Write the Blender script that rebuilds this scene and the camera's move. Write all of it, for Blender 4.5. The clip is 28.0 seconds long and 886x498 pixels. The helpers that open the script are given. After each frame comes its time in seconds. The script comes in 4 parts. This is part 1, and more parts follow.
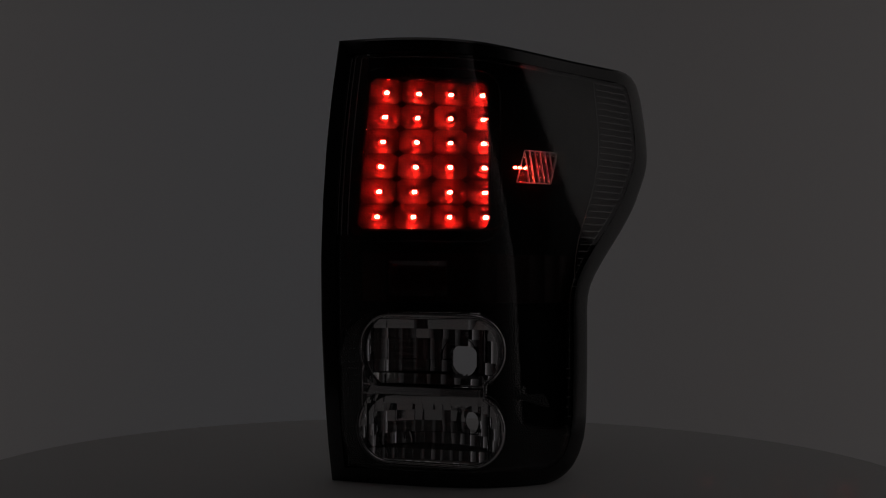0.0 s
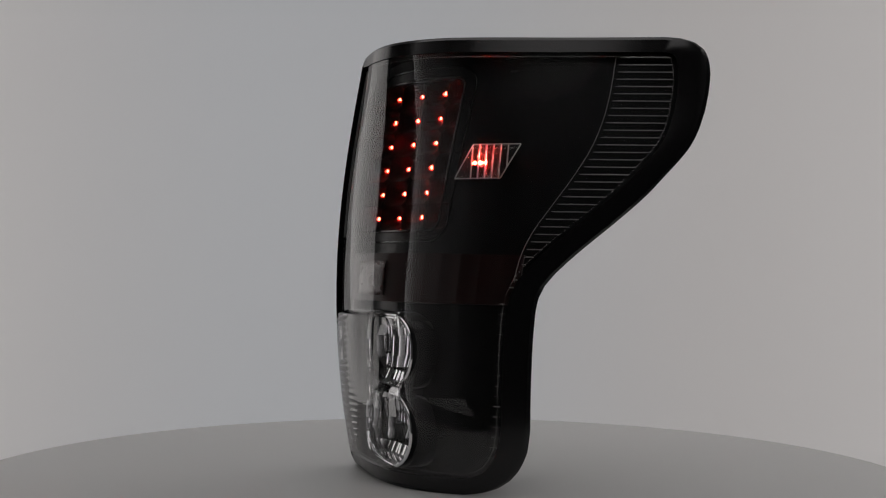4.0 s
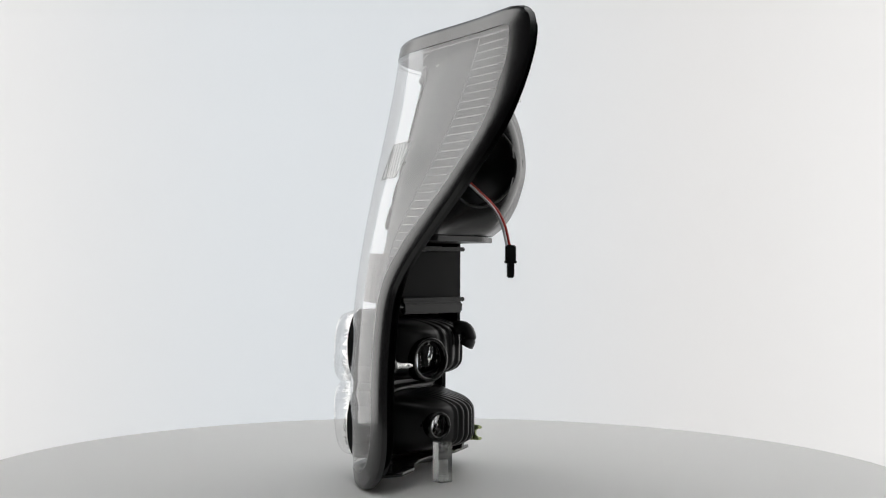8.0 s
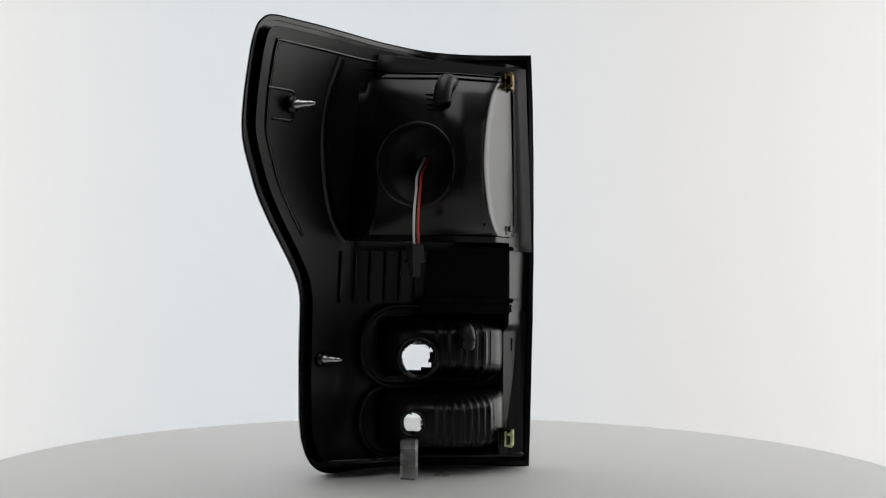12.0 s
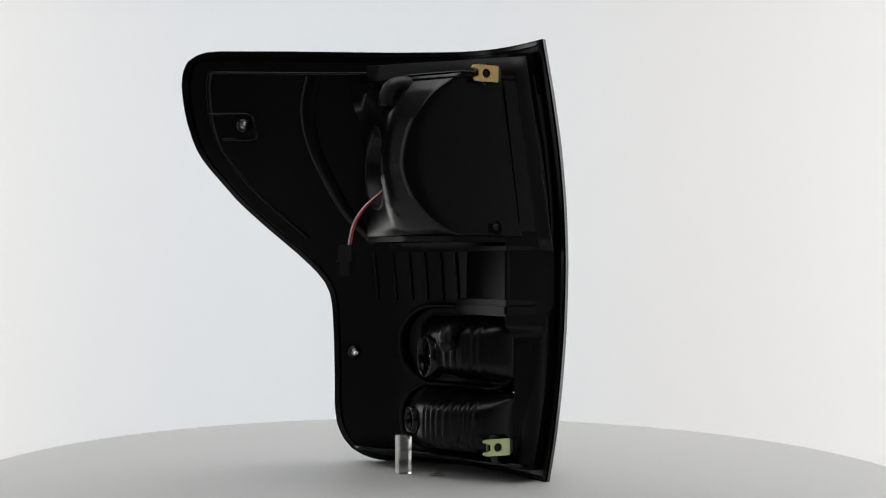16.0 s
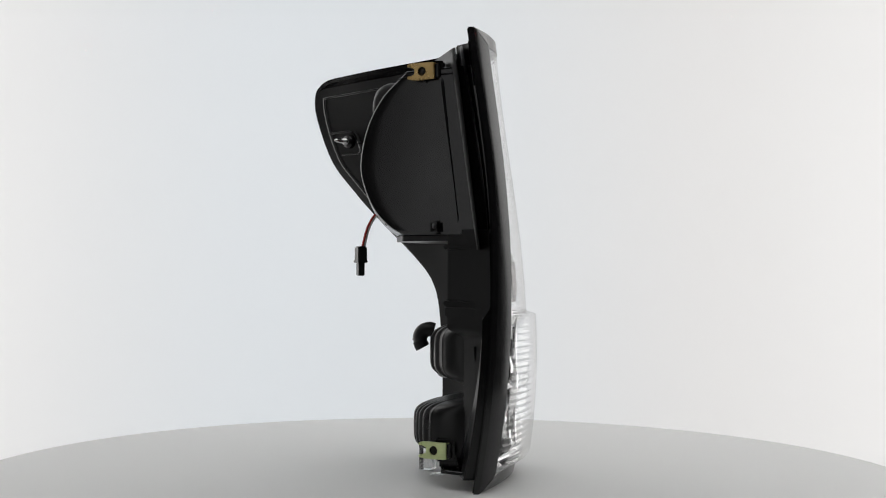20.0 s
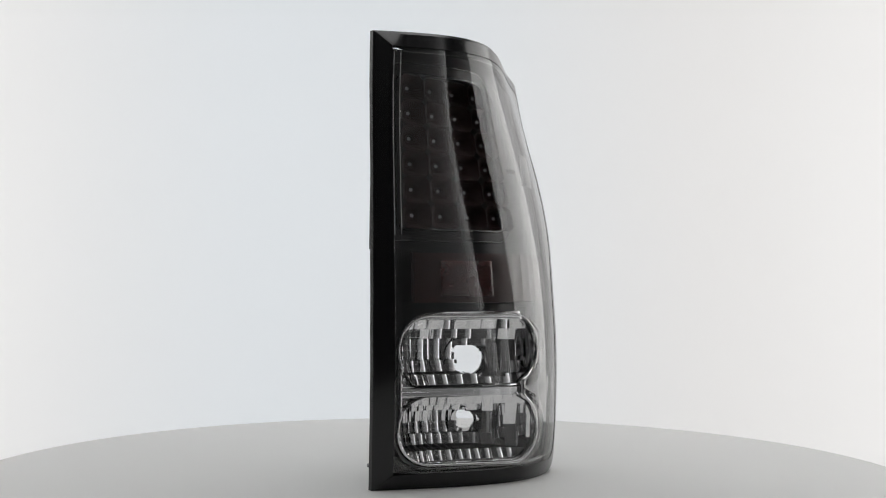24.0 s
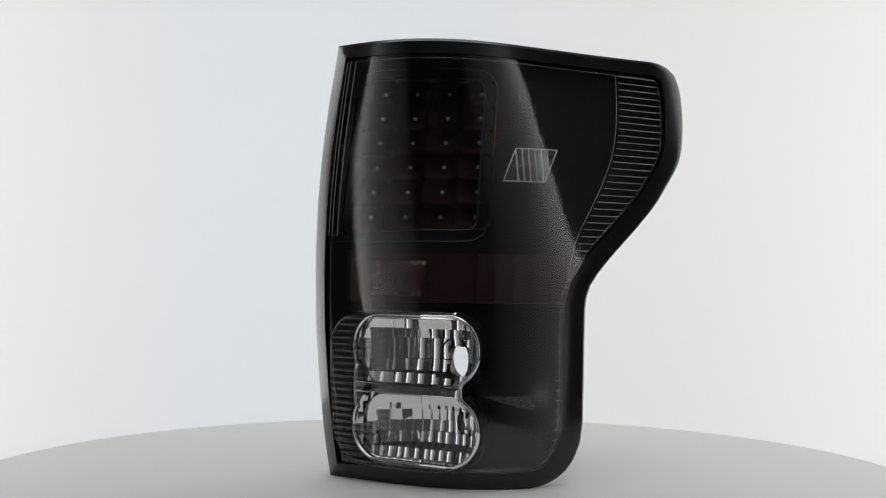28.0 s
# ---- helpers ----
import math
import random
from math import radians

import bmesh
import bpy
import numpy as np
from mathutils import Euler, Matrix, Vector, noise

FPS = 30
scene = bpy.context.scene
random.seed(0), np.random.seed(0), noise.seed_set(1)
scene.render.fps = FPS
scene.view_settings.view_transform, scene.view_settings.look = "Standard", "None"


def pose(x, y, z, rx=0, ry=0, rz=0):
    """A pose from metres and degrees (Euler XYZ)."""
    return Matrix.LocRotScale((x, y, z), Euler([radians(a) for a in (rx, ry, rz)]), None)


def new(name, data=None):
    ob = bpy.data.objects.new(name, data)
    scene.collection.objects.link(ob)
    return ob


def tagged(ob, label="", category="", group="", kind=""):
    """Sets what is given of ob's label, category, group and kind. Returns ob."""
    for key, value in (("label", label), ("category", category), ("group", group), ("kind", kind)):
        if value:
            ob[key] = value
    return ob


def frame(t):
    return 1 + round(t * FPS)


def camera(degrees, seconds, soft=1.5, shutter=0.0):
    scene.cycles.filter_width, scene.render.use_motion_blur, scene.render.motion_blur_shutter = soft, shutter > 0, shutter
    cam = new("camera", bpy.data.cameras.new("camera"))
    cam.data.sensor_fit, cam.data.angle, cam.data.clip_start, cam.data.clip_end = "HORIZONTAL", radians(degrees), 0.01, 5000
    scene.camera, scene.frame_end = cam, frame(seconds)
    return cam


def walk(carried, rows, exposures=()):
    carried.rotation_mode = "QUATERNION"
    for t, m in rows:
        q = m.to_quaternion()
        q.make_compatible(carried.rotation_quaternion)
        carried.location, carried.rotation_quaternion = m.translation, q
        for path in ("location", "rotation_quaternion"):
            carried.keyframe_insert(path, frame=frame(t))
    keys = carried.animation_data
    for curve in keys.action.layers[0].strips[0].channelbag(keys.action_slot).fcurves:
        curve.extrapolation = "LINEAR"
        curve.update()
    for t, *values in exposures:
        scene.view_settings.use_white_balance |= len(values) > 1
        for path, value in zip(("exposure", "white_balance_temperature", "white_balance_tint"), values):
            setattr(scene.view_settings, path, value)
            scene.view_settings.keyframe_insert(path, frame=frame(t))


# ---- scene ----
K = 1.25                    # metres per plan unit; the lamp stands 0.43 m high
TURN0, TURN = -1.351, -13.438   # degrees at the start, degrees a second

# ---------------------------------------------------------------- camera
cam = camera(38.88, 28.0, soft=1.1)
EYE = pose(0.0, -1.0 * K, 0.16569 * K, 90 + 0.812, 0, -0.016) @ pose(0, 0, 0, 0, 0, 0.363)
STOPS = [(0, -4.5, 6720, 17), (0.5, -3.87, 6720, 17), (1, -3.36, 6720, 17), (1.5, -2.82, 6720, 17), (2, -2.44, 6710, 16),
         (3, -1.76, 6680, 15), (3.5, -1.44, 6660, 14), (4.5, -0.88, 6620, 13), (5.5, -0.46, 6580, 12), (6, -0.24, 6560, 11),
         (6.5, -0.09, 6510, 10), (7, 0, 6500, 10), (28, 0, 6500, 10)]
walk(cam, [(0, EYE), (28, EYE)], STOPS)

# ---------------------------------------------------------------- world
world = bpy.data.worlds.new("studio_air")
scene.world = world
world.use_nodes = True
world.node_tree.nodes["Background"].inputs[0].default_value = (0.6, 0.65, 0.7, 1)
world.node_tree.nodes["Background"].inputs[1].default_value = 0.02


# ---------------------------------------------------------------- materials
def nodes_of(name):
    m = bpy.data.materials.new(name)
    m.use_nodes = True
    nt = m.node_tree
    return m, nt, nt.nodes["Principled BSDF"]


def mat(name, base, rough=0.5, metal=0.0, vary=0.15, grain=60.0, bump=0.0, rvary=0.1, coat=0.0, spec=0.5):
    """A surface with tone and gloss varying at two scales, and a fine relief."""
    m, nt, p = nodes_of(name)
    N, L = nt.nodes.new, nt.links.new
    tc = N("ShaderNodeTexCoord")
    a = N("ShaderNodeTexNoise"); a.inputs["Scale"].default_value = grain; a.inputs["Detail"].default_value = 5
    b = N("ShaderNodeTexNoise"); b.inputs["Scale"].default_value = grain * 0.12; b.inputs["Detail"].default_value = 3
    L(tc.outputs["Object"], a.inputs["Vector"]); L(tc.outputs["Object"], b.inputs["Vector"])
    add = N("ShaderNodeMath"); add.operation = "ADD"
    L(a.outputs["Fac"], add.inputs[0]); L(b.outputs["Fac"], add.inputs[1])
    half = N("ShaderNodeMath"); half.operation = "MULTIPLY"; half.inputs[1].default_value = 0.5
    L(add.outputs[0], half.inputs[0])
    mix = N("ShaderNodeMix"); mix.data_type = "RGBA"
    mix.inputs[6].default_value = (*[v * (1 - vary) for v in base], 1)
    mix.inputs[7].default_value = (*[min(1, v * (1 + vary)) for v in base], 1)
    L(half.outputs[0], mix.inputs[0]); L(mix.outputs[2], p.inputs["Base Color"])
    rr = N("ShaderNodeMapRange")
    rr.inputs[3].default_value = max(0.0, rough - rvary); rr.inputs[4].default_value = min(1, rough + rvary)
    L(half.outputs[0], rr.inputs[0]); L(rr.outputs[0], p.inputs["Roughness"])
    p.inputs["Metallic"].default_value = metal
    p.inputs["Coat Weight"].default_value = coat
    p.inputs["Specular IOR Level"].default_value = spec
    if bump:
        bp = N("ShaderNodeBump"); bp.inputs["Strength"].default_value = bump; bp.inputs["Distance"].default_value = 0.002
        L(a.outputs["Fac"], bp.inputs["Height"]); L(bp.outputs[0], p.inputs["Normal"])
    return m


def clear(name, tint=(0.993, 0.993, 0.993), ior=1.5, rough=0.02, haze=0.0, milky=0.0):
    """Thin clear plastic: lets light through, gloss by Fresnel, and a set share of white haze."""
    m, nt, p = nodes_of(name)
    N, L = nt.nodes.new, nt.links.new
    tr = N("ShaderNodeBsdfTransparent"); tr.inputs[0].default_value = (*tint, 1)
    gl = N("ShaderNodeBsdfGlossy"); gl.inputs["Roughness"].default_value = rough
    lw = N("ShaderNodeLayerWeight"); lw.inputs[0].default_value = 0.5
    pw = N("ShaderNodeMath"); pw.operation = "POWER"; pw.inputs[1].default_value = 5
    fr = N("ShaderNodeMath"); fr.operation = "MULTIPLY_ADD"
    r0 = ((ior - 1) / (ior + 1)) ** 2
    fr.inputs[1].default_value = 1 - r0; fr.inputs[2].default_value = r0
    L(lw.outputs["Facing"], pw.inputs[0]); L(pw.outputs[0], fr.inputs[0])
    df = N("ShaderNodeBsdfDiffuse"); df.inputs[0].default_value = (0.7, 0.7, 0.7, 1)
    mh = N("ShaderNodeMixShader"); mh.inputs[0].default_value = haze
    tl = N("ShaderNodeBsdfTranslucent"); tl.inputs[0].default_value = (0.8, 0.8, 0.8, 1)
    md = N("ShaderNodeMixShader"); md.inputs[0].default_value = milky
    L(df.outputs[0], md.inputs[1]); L(tl.outputs[0], md.inputs[2])
    L(tr.outputs[0], mh.inputs[1]); L(md.outputs[0], mh.inputs[2])
    mx = N("ShaderNodeMixShader")
    L(fr.outputs[0], mx.inputs[0]); L(mh.outputs[0], mx.inputs[1]); L(gl.outputs[0], mx.inputs[2])
    L(mx.outputs[0], nt.nodes["Material Output"].inputs[0])
    return m


def plain_clear(name):
    """The inner face of a clear moulding, with no gloss of its own."""
    m, nt, p = nodes_of(name)
    tr = nt.nodes.new("ShaderNodeBsdfTransparent")
    tr.inputs[0].default_value = (0.995, 0.995, 0.995, 1)
    nt.links.new(tr.outputs[0], nt.nodes["Material Output"].inputs[0])
    return m


def glass(name):
    """Clear acrylic, with a small white share in place of the light it catches."""
    m, nt, p = nodes_of(name)
    p.inputs["Base Color"].default_value = (0.97, 0.985, 0.98, 1)
    p.inputs["Transmission Weight"].default_value = 0.93
    p.inputs["Roughness"].default_value = 0.02
    p.inputs["IOR"].default_value = 1.49
    return m


def glow(name, color, strength, base=0.8):
    m, nt, p = nodes_of(name)
    p.inputs["Base Color"].default_value = (base, base, base, 1)
    p.inputs["Roughness"].default_value = 0.8
    p.inputs["Emission Color"].default_value = (*color, 1)
    p.inputs["Emission Strength"].default_value = strength
    return m


def strip_material(rest):
    """The cloth of a strip light, its glow graded by hand from one bright edge."""
    m, nt, p = nodes_of("strip_light_cloth")
    N, L = nt.nodes.new, nt.links.new
    tc = N("ShaderNodeTexCoord")
    sx = N("ShaderNodeSeparateXYZ"); L(tc.outputs["Generated"], sx.inputs[0])
    iv = N("ShaderNodeMath"); iv.operation = "SUBTRACT"; iv.inputs[0].default_value = 1.0
    L(sx.outputs[0], iv.inputs[1])
    # falloff put into the emission to shape the lens reflections
    pw = N("ShaderNodeMath"); pw.operation = "POWER"; pw.inputs[1].default_value = 9.0
    lo = N("ShaderNodeMath"); lo.operation = "POWER"; lo.inputs[1].default_value = 1.4
    L(iv.outputs[0], pw.inputs[0]); L(iv.outputs[0], lo.inputs[0])
    dim = N("ShaderNodeMath"); dim.operation = "MULTIPLY_ADD"; dim.inputs[1].default_value = rest; dim.inputs[2].default_value = 0.03
    L(lo.outputs[0], dim.inputs[0])
    ma = N("ShaderNodeMath"); ma.operation = "MULTIPLY_ADD"; ma.inputs[1].default_value = 1.8
    L(pw.outputs[0], ma.inputs[0]); L(dim.outputs[0], ma.inputs[2]); L(ma.outputs[0], p.inputs["Emission Strength"])
    p.inputs["Emission Color"].default_value = (1, 1, 1, 1)
    p.inputs["Base Color"].default_value = (0.03, 0.03, 0.03, 1); p.inputs["Roughness"].default_value = 0.8
    return m


def backdrop_material():
    """A backlit white cloth; its glow is tinted cooler in the middle, warmer at the sides, and dimmed on the left."""
    m, nt, p = nodes_of("backlit_cloth")
    N, L = nt.nodes.new, nt.links.new
    tc = N("ShaderNodeTexCoord")
    sx = N("ShaderNodeSeparateXYZ"); L(tc.outputs["Object"], sx.inputs[0])
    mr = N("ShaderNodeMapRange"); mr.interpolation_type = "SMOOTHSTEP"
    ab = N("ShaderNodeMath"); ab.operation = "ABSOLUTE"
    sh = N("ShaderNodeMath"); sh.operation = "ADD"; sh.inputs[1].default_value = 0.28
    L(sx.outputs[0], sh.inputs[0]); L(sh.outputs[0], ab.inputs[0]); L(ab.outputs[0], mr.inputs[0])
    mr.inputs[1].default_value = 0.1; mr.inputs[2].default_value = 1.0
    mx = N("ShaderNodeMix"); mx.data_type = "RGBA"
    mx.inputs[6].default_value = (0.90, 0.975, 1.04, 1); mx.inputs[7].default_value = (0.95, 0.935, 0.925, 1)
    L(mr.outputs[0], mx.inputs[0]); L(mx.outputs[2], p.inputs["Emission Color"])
    # glow dimmed by hand on the left, against the softbox's spill
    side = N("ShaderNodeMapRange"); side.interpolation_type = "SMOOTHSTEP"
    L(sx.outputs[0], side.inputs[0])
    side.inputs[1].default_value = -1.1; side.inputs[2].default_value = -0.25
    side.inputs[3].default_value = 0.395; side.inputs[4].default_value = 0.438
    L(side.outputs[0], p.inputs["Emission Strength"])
    p.inputs["Base Color"].default_value = (0.5, 0.5, 0.5, 1); p.inputs["Roughness"].default_value = 0.9
    return m


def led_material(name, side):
    """Half of a diode's dome: its glow is graded round its upright axis, so that turning it imitates dimming."""
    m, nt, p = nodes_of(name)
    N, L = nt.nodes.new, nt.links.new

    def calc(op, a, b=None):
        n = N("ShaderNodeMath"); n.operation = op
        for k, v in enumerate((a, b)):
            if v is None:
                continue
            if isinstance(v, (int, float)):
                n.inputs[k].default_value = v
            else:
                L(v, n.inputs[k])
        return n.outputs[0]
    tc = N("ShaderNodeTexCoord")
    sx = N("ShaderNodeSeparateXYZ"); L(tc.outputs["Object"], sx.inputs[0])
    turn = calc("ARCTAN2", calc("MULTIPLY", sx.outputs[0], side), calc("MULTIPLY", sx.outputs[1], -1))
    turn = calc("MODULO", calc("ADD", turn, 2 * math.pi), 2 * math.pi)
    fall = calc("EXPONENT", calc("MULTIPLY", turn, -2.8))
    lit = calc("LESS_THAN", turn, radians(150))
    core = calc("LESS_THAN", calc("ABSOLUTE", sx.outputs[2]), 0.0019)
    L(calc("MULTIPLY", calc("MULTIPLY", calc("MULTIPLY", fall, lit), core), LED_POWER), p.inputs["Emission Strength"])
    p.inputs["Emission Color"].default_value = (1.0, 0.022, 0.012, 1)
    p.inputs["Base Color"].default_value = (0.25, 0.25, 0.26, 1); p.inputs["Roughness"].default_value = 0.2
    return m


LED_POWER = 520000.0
M_BLACK = mat("black_plastic", (0.0035, 0.0035, 0.0038), 0.23, vary=0.3, grain=40, bump=0.05, rvary=0.08, spec=0.36)
# two copies of the black plastic, gloss cut so that their faces stay dark
M_WALL = mat("dulled_black_plastic", (0.0045, 0.0045, 0.0048), 0.36, vary=0.3, grain=60, bump=0.06, spec=0.2)
M_RIBBED = mat("satin_black_plastic", (0.004, 0.004, 0.0043), 0.30, vary=0.3, grain=50, bump=0.04, spec=0.27)
M_GLOSS = mat("gloss_black", (0.006, 0.006, 0.0065), 0.2, vary=0.2, rvary=0.06)
M_BEZEL = mat("bezel_black", (0.0045, 0.0045, 0.0048), 0.36, vary=0.3, grain=50, spec=0.2, rvary=0.03)
M_MATTE = mat("matte_black_plastic", (0.006, 0.006, 0.0063), 0.42, vary=0.3, grain=80, bump=0.1, spec=0.35)
M_CHROME = mat("chrome", (0.94, 0.94, 0.95), 0.03, 1.0, vary=0.03, rvary=0.02)
M_STEEL = mat("zinc_stud", (0.5, 0.5, 0.5), 0.25, 0.85)
M_GOLD = mat("yellow_zinc", (0.52, 0.36, 0.15), 0.28, 0.85, vary=0.35, grain=90)
M_GREEN = mat("iridescent_zinc", (0.58, 0.66, 0.34), 0.33, 0.85, vary=0.4, grain=70)
M_LENS = clear("clear_lens", ior=1.74, rough=0.07)
M_INSIDE = plain_clear("lens_inside")
M_FLUTED = clear("fluted_lens", (0.993, 0.993, 0.993), 1.74, 0.02, 0.01)
# white haze here stands in for highlights on the clear ribs, steps and flutes
M_RIB = clear("moulded_rib", (0.9, 0.9, 0.9), 1.6, 0.08, 0.32)
M_EDGE = clear("moulded_step", (0.97, 0.97, 0.97), 1.5, 0.08, 0.13)
M_FLUTE = clear("marker_flute", (0.9, 0.9, 0.9), 1.6, 0.1, 0.9, 0.4)
M_MARK = clear("marker_lens", (0.97, 0.97, 0.97), 1.5, 0.03, 0.04, 0.9)
M_ACRYL = glass("clear_acrylic")
M_RED = mat("dark_red_plastic", (0.015, 0.0018, 0.0015), 0.45, vary=0.25, grain=50, spec=0.3)
M_PANE = mat("red_pane", (0.030, 0.0026, 0.0020), 0.28, vary=0.2, grain=40)
M_CUP = mat("led_cup", (0.009, 0.0013, 0.0010), 0.6, 0.0, vary=0.2, spec=0.12)
M_WIRE_R = mat("red_wire", (0.45, 0.03, 0.02), 0.4)
M_WIRE_W = mat("white_wire", (0.6, 0.6, 0.6), 0.4)
M_TABLE = mat("white_turntable", (0.595, 0.595, 0.586), 0.55, vary=0.03, grain=30, bump=0.02)
M_DARK = mat("grey_studio_wall", (0.08, 0.08, 0.08), 0.9, vary=0.2, grain=4)
M_BOARD = mat("white_board", (0.8, 0.8, 0.8), 0.8, vary=0.03, grain=6)
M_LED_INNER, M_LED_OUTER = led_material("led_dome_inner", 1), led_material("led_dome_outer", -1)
M_SOFT = glow("softbox_cloth", (1.0, 0.99, 0.97), 1.75)
M_TOP = glow("top_softbox_cloth", (1.0, 1.0, 1.0), 1.65)
M_STRIP_WEST, M_STRIP_EAST = strip_material(0.46), strip_material(0.30)
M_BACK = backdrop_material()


# ---------------------------------------------------------------- building helpers
def part(name, bm, material, parent=None, label="", smooth=True, scale=K, at=(0, 0, 0)):
    """Links a bmesh, drawn in plan units, as one mesh object."""
    if scale != 1:
        bmesh.ops.scale(bm, vec=(scale,) * 3, verts=bm.verts)
    me = bpy.data.meshes.new(name)
    bm.normal_update()
    bm.to_mesh(me)
    bm.free()
    me.materials.append(material)
    if smooth:
        me.shade_smooth()
    ob = new(name, me)
    ob.location = [v * K for v in at]
    if parent:
        ob.parent = parent
    if label:
        tagged(ob, label)
    return ob


def empty(name, parent=None):
    ob = new(name)
    ob.empty_display_size = 0.05
    if parent:
        ob.parent = parent
    return ob


def sharp(bm, degrees=35):
    for e in bm.edges:
        if len(e.link_faces) == 2 and e.calc_face_angle(0) > radians(degrees):
            e.smooth = False
    return bm


def box(size, at=(0, 0, 0), turn=0.0, bevel=0.0, bm=None):
    """A bevelled box, centred at a place and turned about the upright."""
    b = bmesh.new()
    bmesh.ops.create_cube(b, size=1, matrix=Matrix.Diagonal((*size, 1)))
    if bevel:
        bmesh.ops.bevel(b, geom=b.edges[:], offset=bevel, segments=2, affect="EDGES")
    bmesh.ops.transform(b, matrix=Matrix.Translation(at) @ Matrix.Rotation(radians(turn), 4, "Z"), verts=b.verts)
    return merge(bm, b)


def prism(plan, z0, z1, bevel=0.0):
    """An upright block over a plan outline."""
    b = bmesh.new()
    lo = [b.verts.new((x, y, z0)) for x, y in plan]
    hi = [b.verts.new((x, y, z1)) for x, y in plan]
    for i in range(len(plan)):
        b.faces.new((lo[i - 1], lo[i], hi[i], hi[i - 1]))
    b.faces.new(lo[::-1]); b.faces.new(hi)
    bmesh.ops.recalc_face_normals(b, faces=b.faces)
    if bevel:
        bmesh.ops.bevel(b, geom=b.edges[:], offset=bevel, segments=2, affect="EDGES")
    return b


def spline(knots_, v):
    """A smooth run through (v, value) knots."""
    n = len(knots_)
    if v <= knots_[0][0]:
        return knots_[0][1]
    for k in range(n - 1):
        (a, x), (b, y) = knots_[k], knots_[k + 1]
        if v <= b:
            h = b - a
            def slope(i):
                lo, hi = max(i - 1, 0), min(i + 1, n - 1)
                return (knots_[hi][1] - knots_[lo][1]) / (knots_[hi][0] - knots_[lo][0])
            t = (v - a) / h
            return (2 * t ** 3 - 3 * t * t + 1) * x + (t ** 3 - 2 * t * t + t) * h * slope(k) + (3 * t * t - 2 * t ** 3) * y + (t ** 3 - t * t) * h * slope(k + 1)
    return knots_[-1][1]


def merge(bm, b):
    if bm is None:
        return b
    me = bpy.data.meshes.new("tmp")
    b.to_mesh(me); b.free()
    bm.from_mesh(me)
    bpy.data.meshes.remove(me)
    return bm


def grid(f, nu, nv, bm=None, close_u=False):
    """Quads over f(u, v), u and v from 0 to 1."""
    bm = bm or bmesh.new()
    vs = [[bm.verts.new(f(i / nu, j / nv)) for i in range(nu if close_u else nu + 1)] for j in range(nv + 1)]
    for j in range(nv):
        for i in range(nu):
            k = (i + 1) % len(vs[0])
            bm.faces.new((vs[j][i], vs[j][k], vs[j + 1][k], vs[j + 1][i]))
    return bm


def thick(bm, d):
    bmesh.ops.recalc_face_normals(bm, faces=bm.faces)
    bmesh.ops.solidify(bm, geom=bm.faces[:], thickness=d)
    return bm


def tube(points, r, sides=10, bm=None, cap=True):
    """A round bar through the points (smoothed); r is one radius or one per point."""
    P = [Vector(p) for p in points]
    rs = r if isinstance(r, (list, tuple)) else [r] * len(P)
    b = bm or bmesh.new()
    rings, up = [], Vector((0.13, 0.21, 0.97))
    for i, p in enumerate(P):
        d = (P[min(i + 1, len(P) - 1)] - P[max(i - 1, 0)]).normalized()
        a = d.cross(up)
        if a.length < 0.05:
            a = d.cross(Vector((1, 0, 0)))
        a.normalize()
        c = d.cross(a)
        rings.append([b.verts.new(p + rs[i] * (math.cos(t) * a + math.sin(t) * c)) for t in (2 * math.pi * k / sides for k in range(sides))])
    for q, w in zip(rings, rings[1:]):
        for k in range(sides):
            b.faces.new((q[k], q[(k + 1) % sides], w[(k + 1) % sides], w[k]))
    if cap:
        b.faces.new(rings[0][::-1]); b.faces.new(rings[-1])
    return b


def curve(points, n):
    """A smooth run of n points through the given ones."""
    P = [Vector(p) for p in points]
    P = [2 * P[0] - P[1]] + P + [2 * P[-1] - P[-2]]
    out = []
    for k in range(n):
        s = k / (n - 1) * (len(P) - 3)
        i = min(int(s), len(P) - 4); t = s - i
        a, b, c, d = P[i:i + 4]
        out.append(0.5 * (2 * b + (c - a) * t + (2 * a - 5 * b + 4 * c - d) * t * t + (3 * b - a - 3 * c + d) * t ** 3))
    return out


def lerp(knots, v):
    """Piecewise value at v of (v, value) knots."""
    for (a, x), (b, y) in zip(knots, knots[1:]):
        if v <= b:
            t = max(0, (v - a) / (b - a))
            return x + (y - x) * t
    return knots[-1][1]


def step(a, b, v):
    t = min(1, max(0, (v - a) / (b - a)))
    return t * t * (3 - 2 * t)


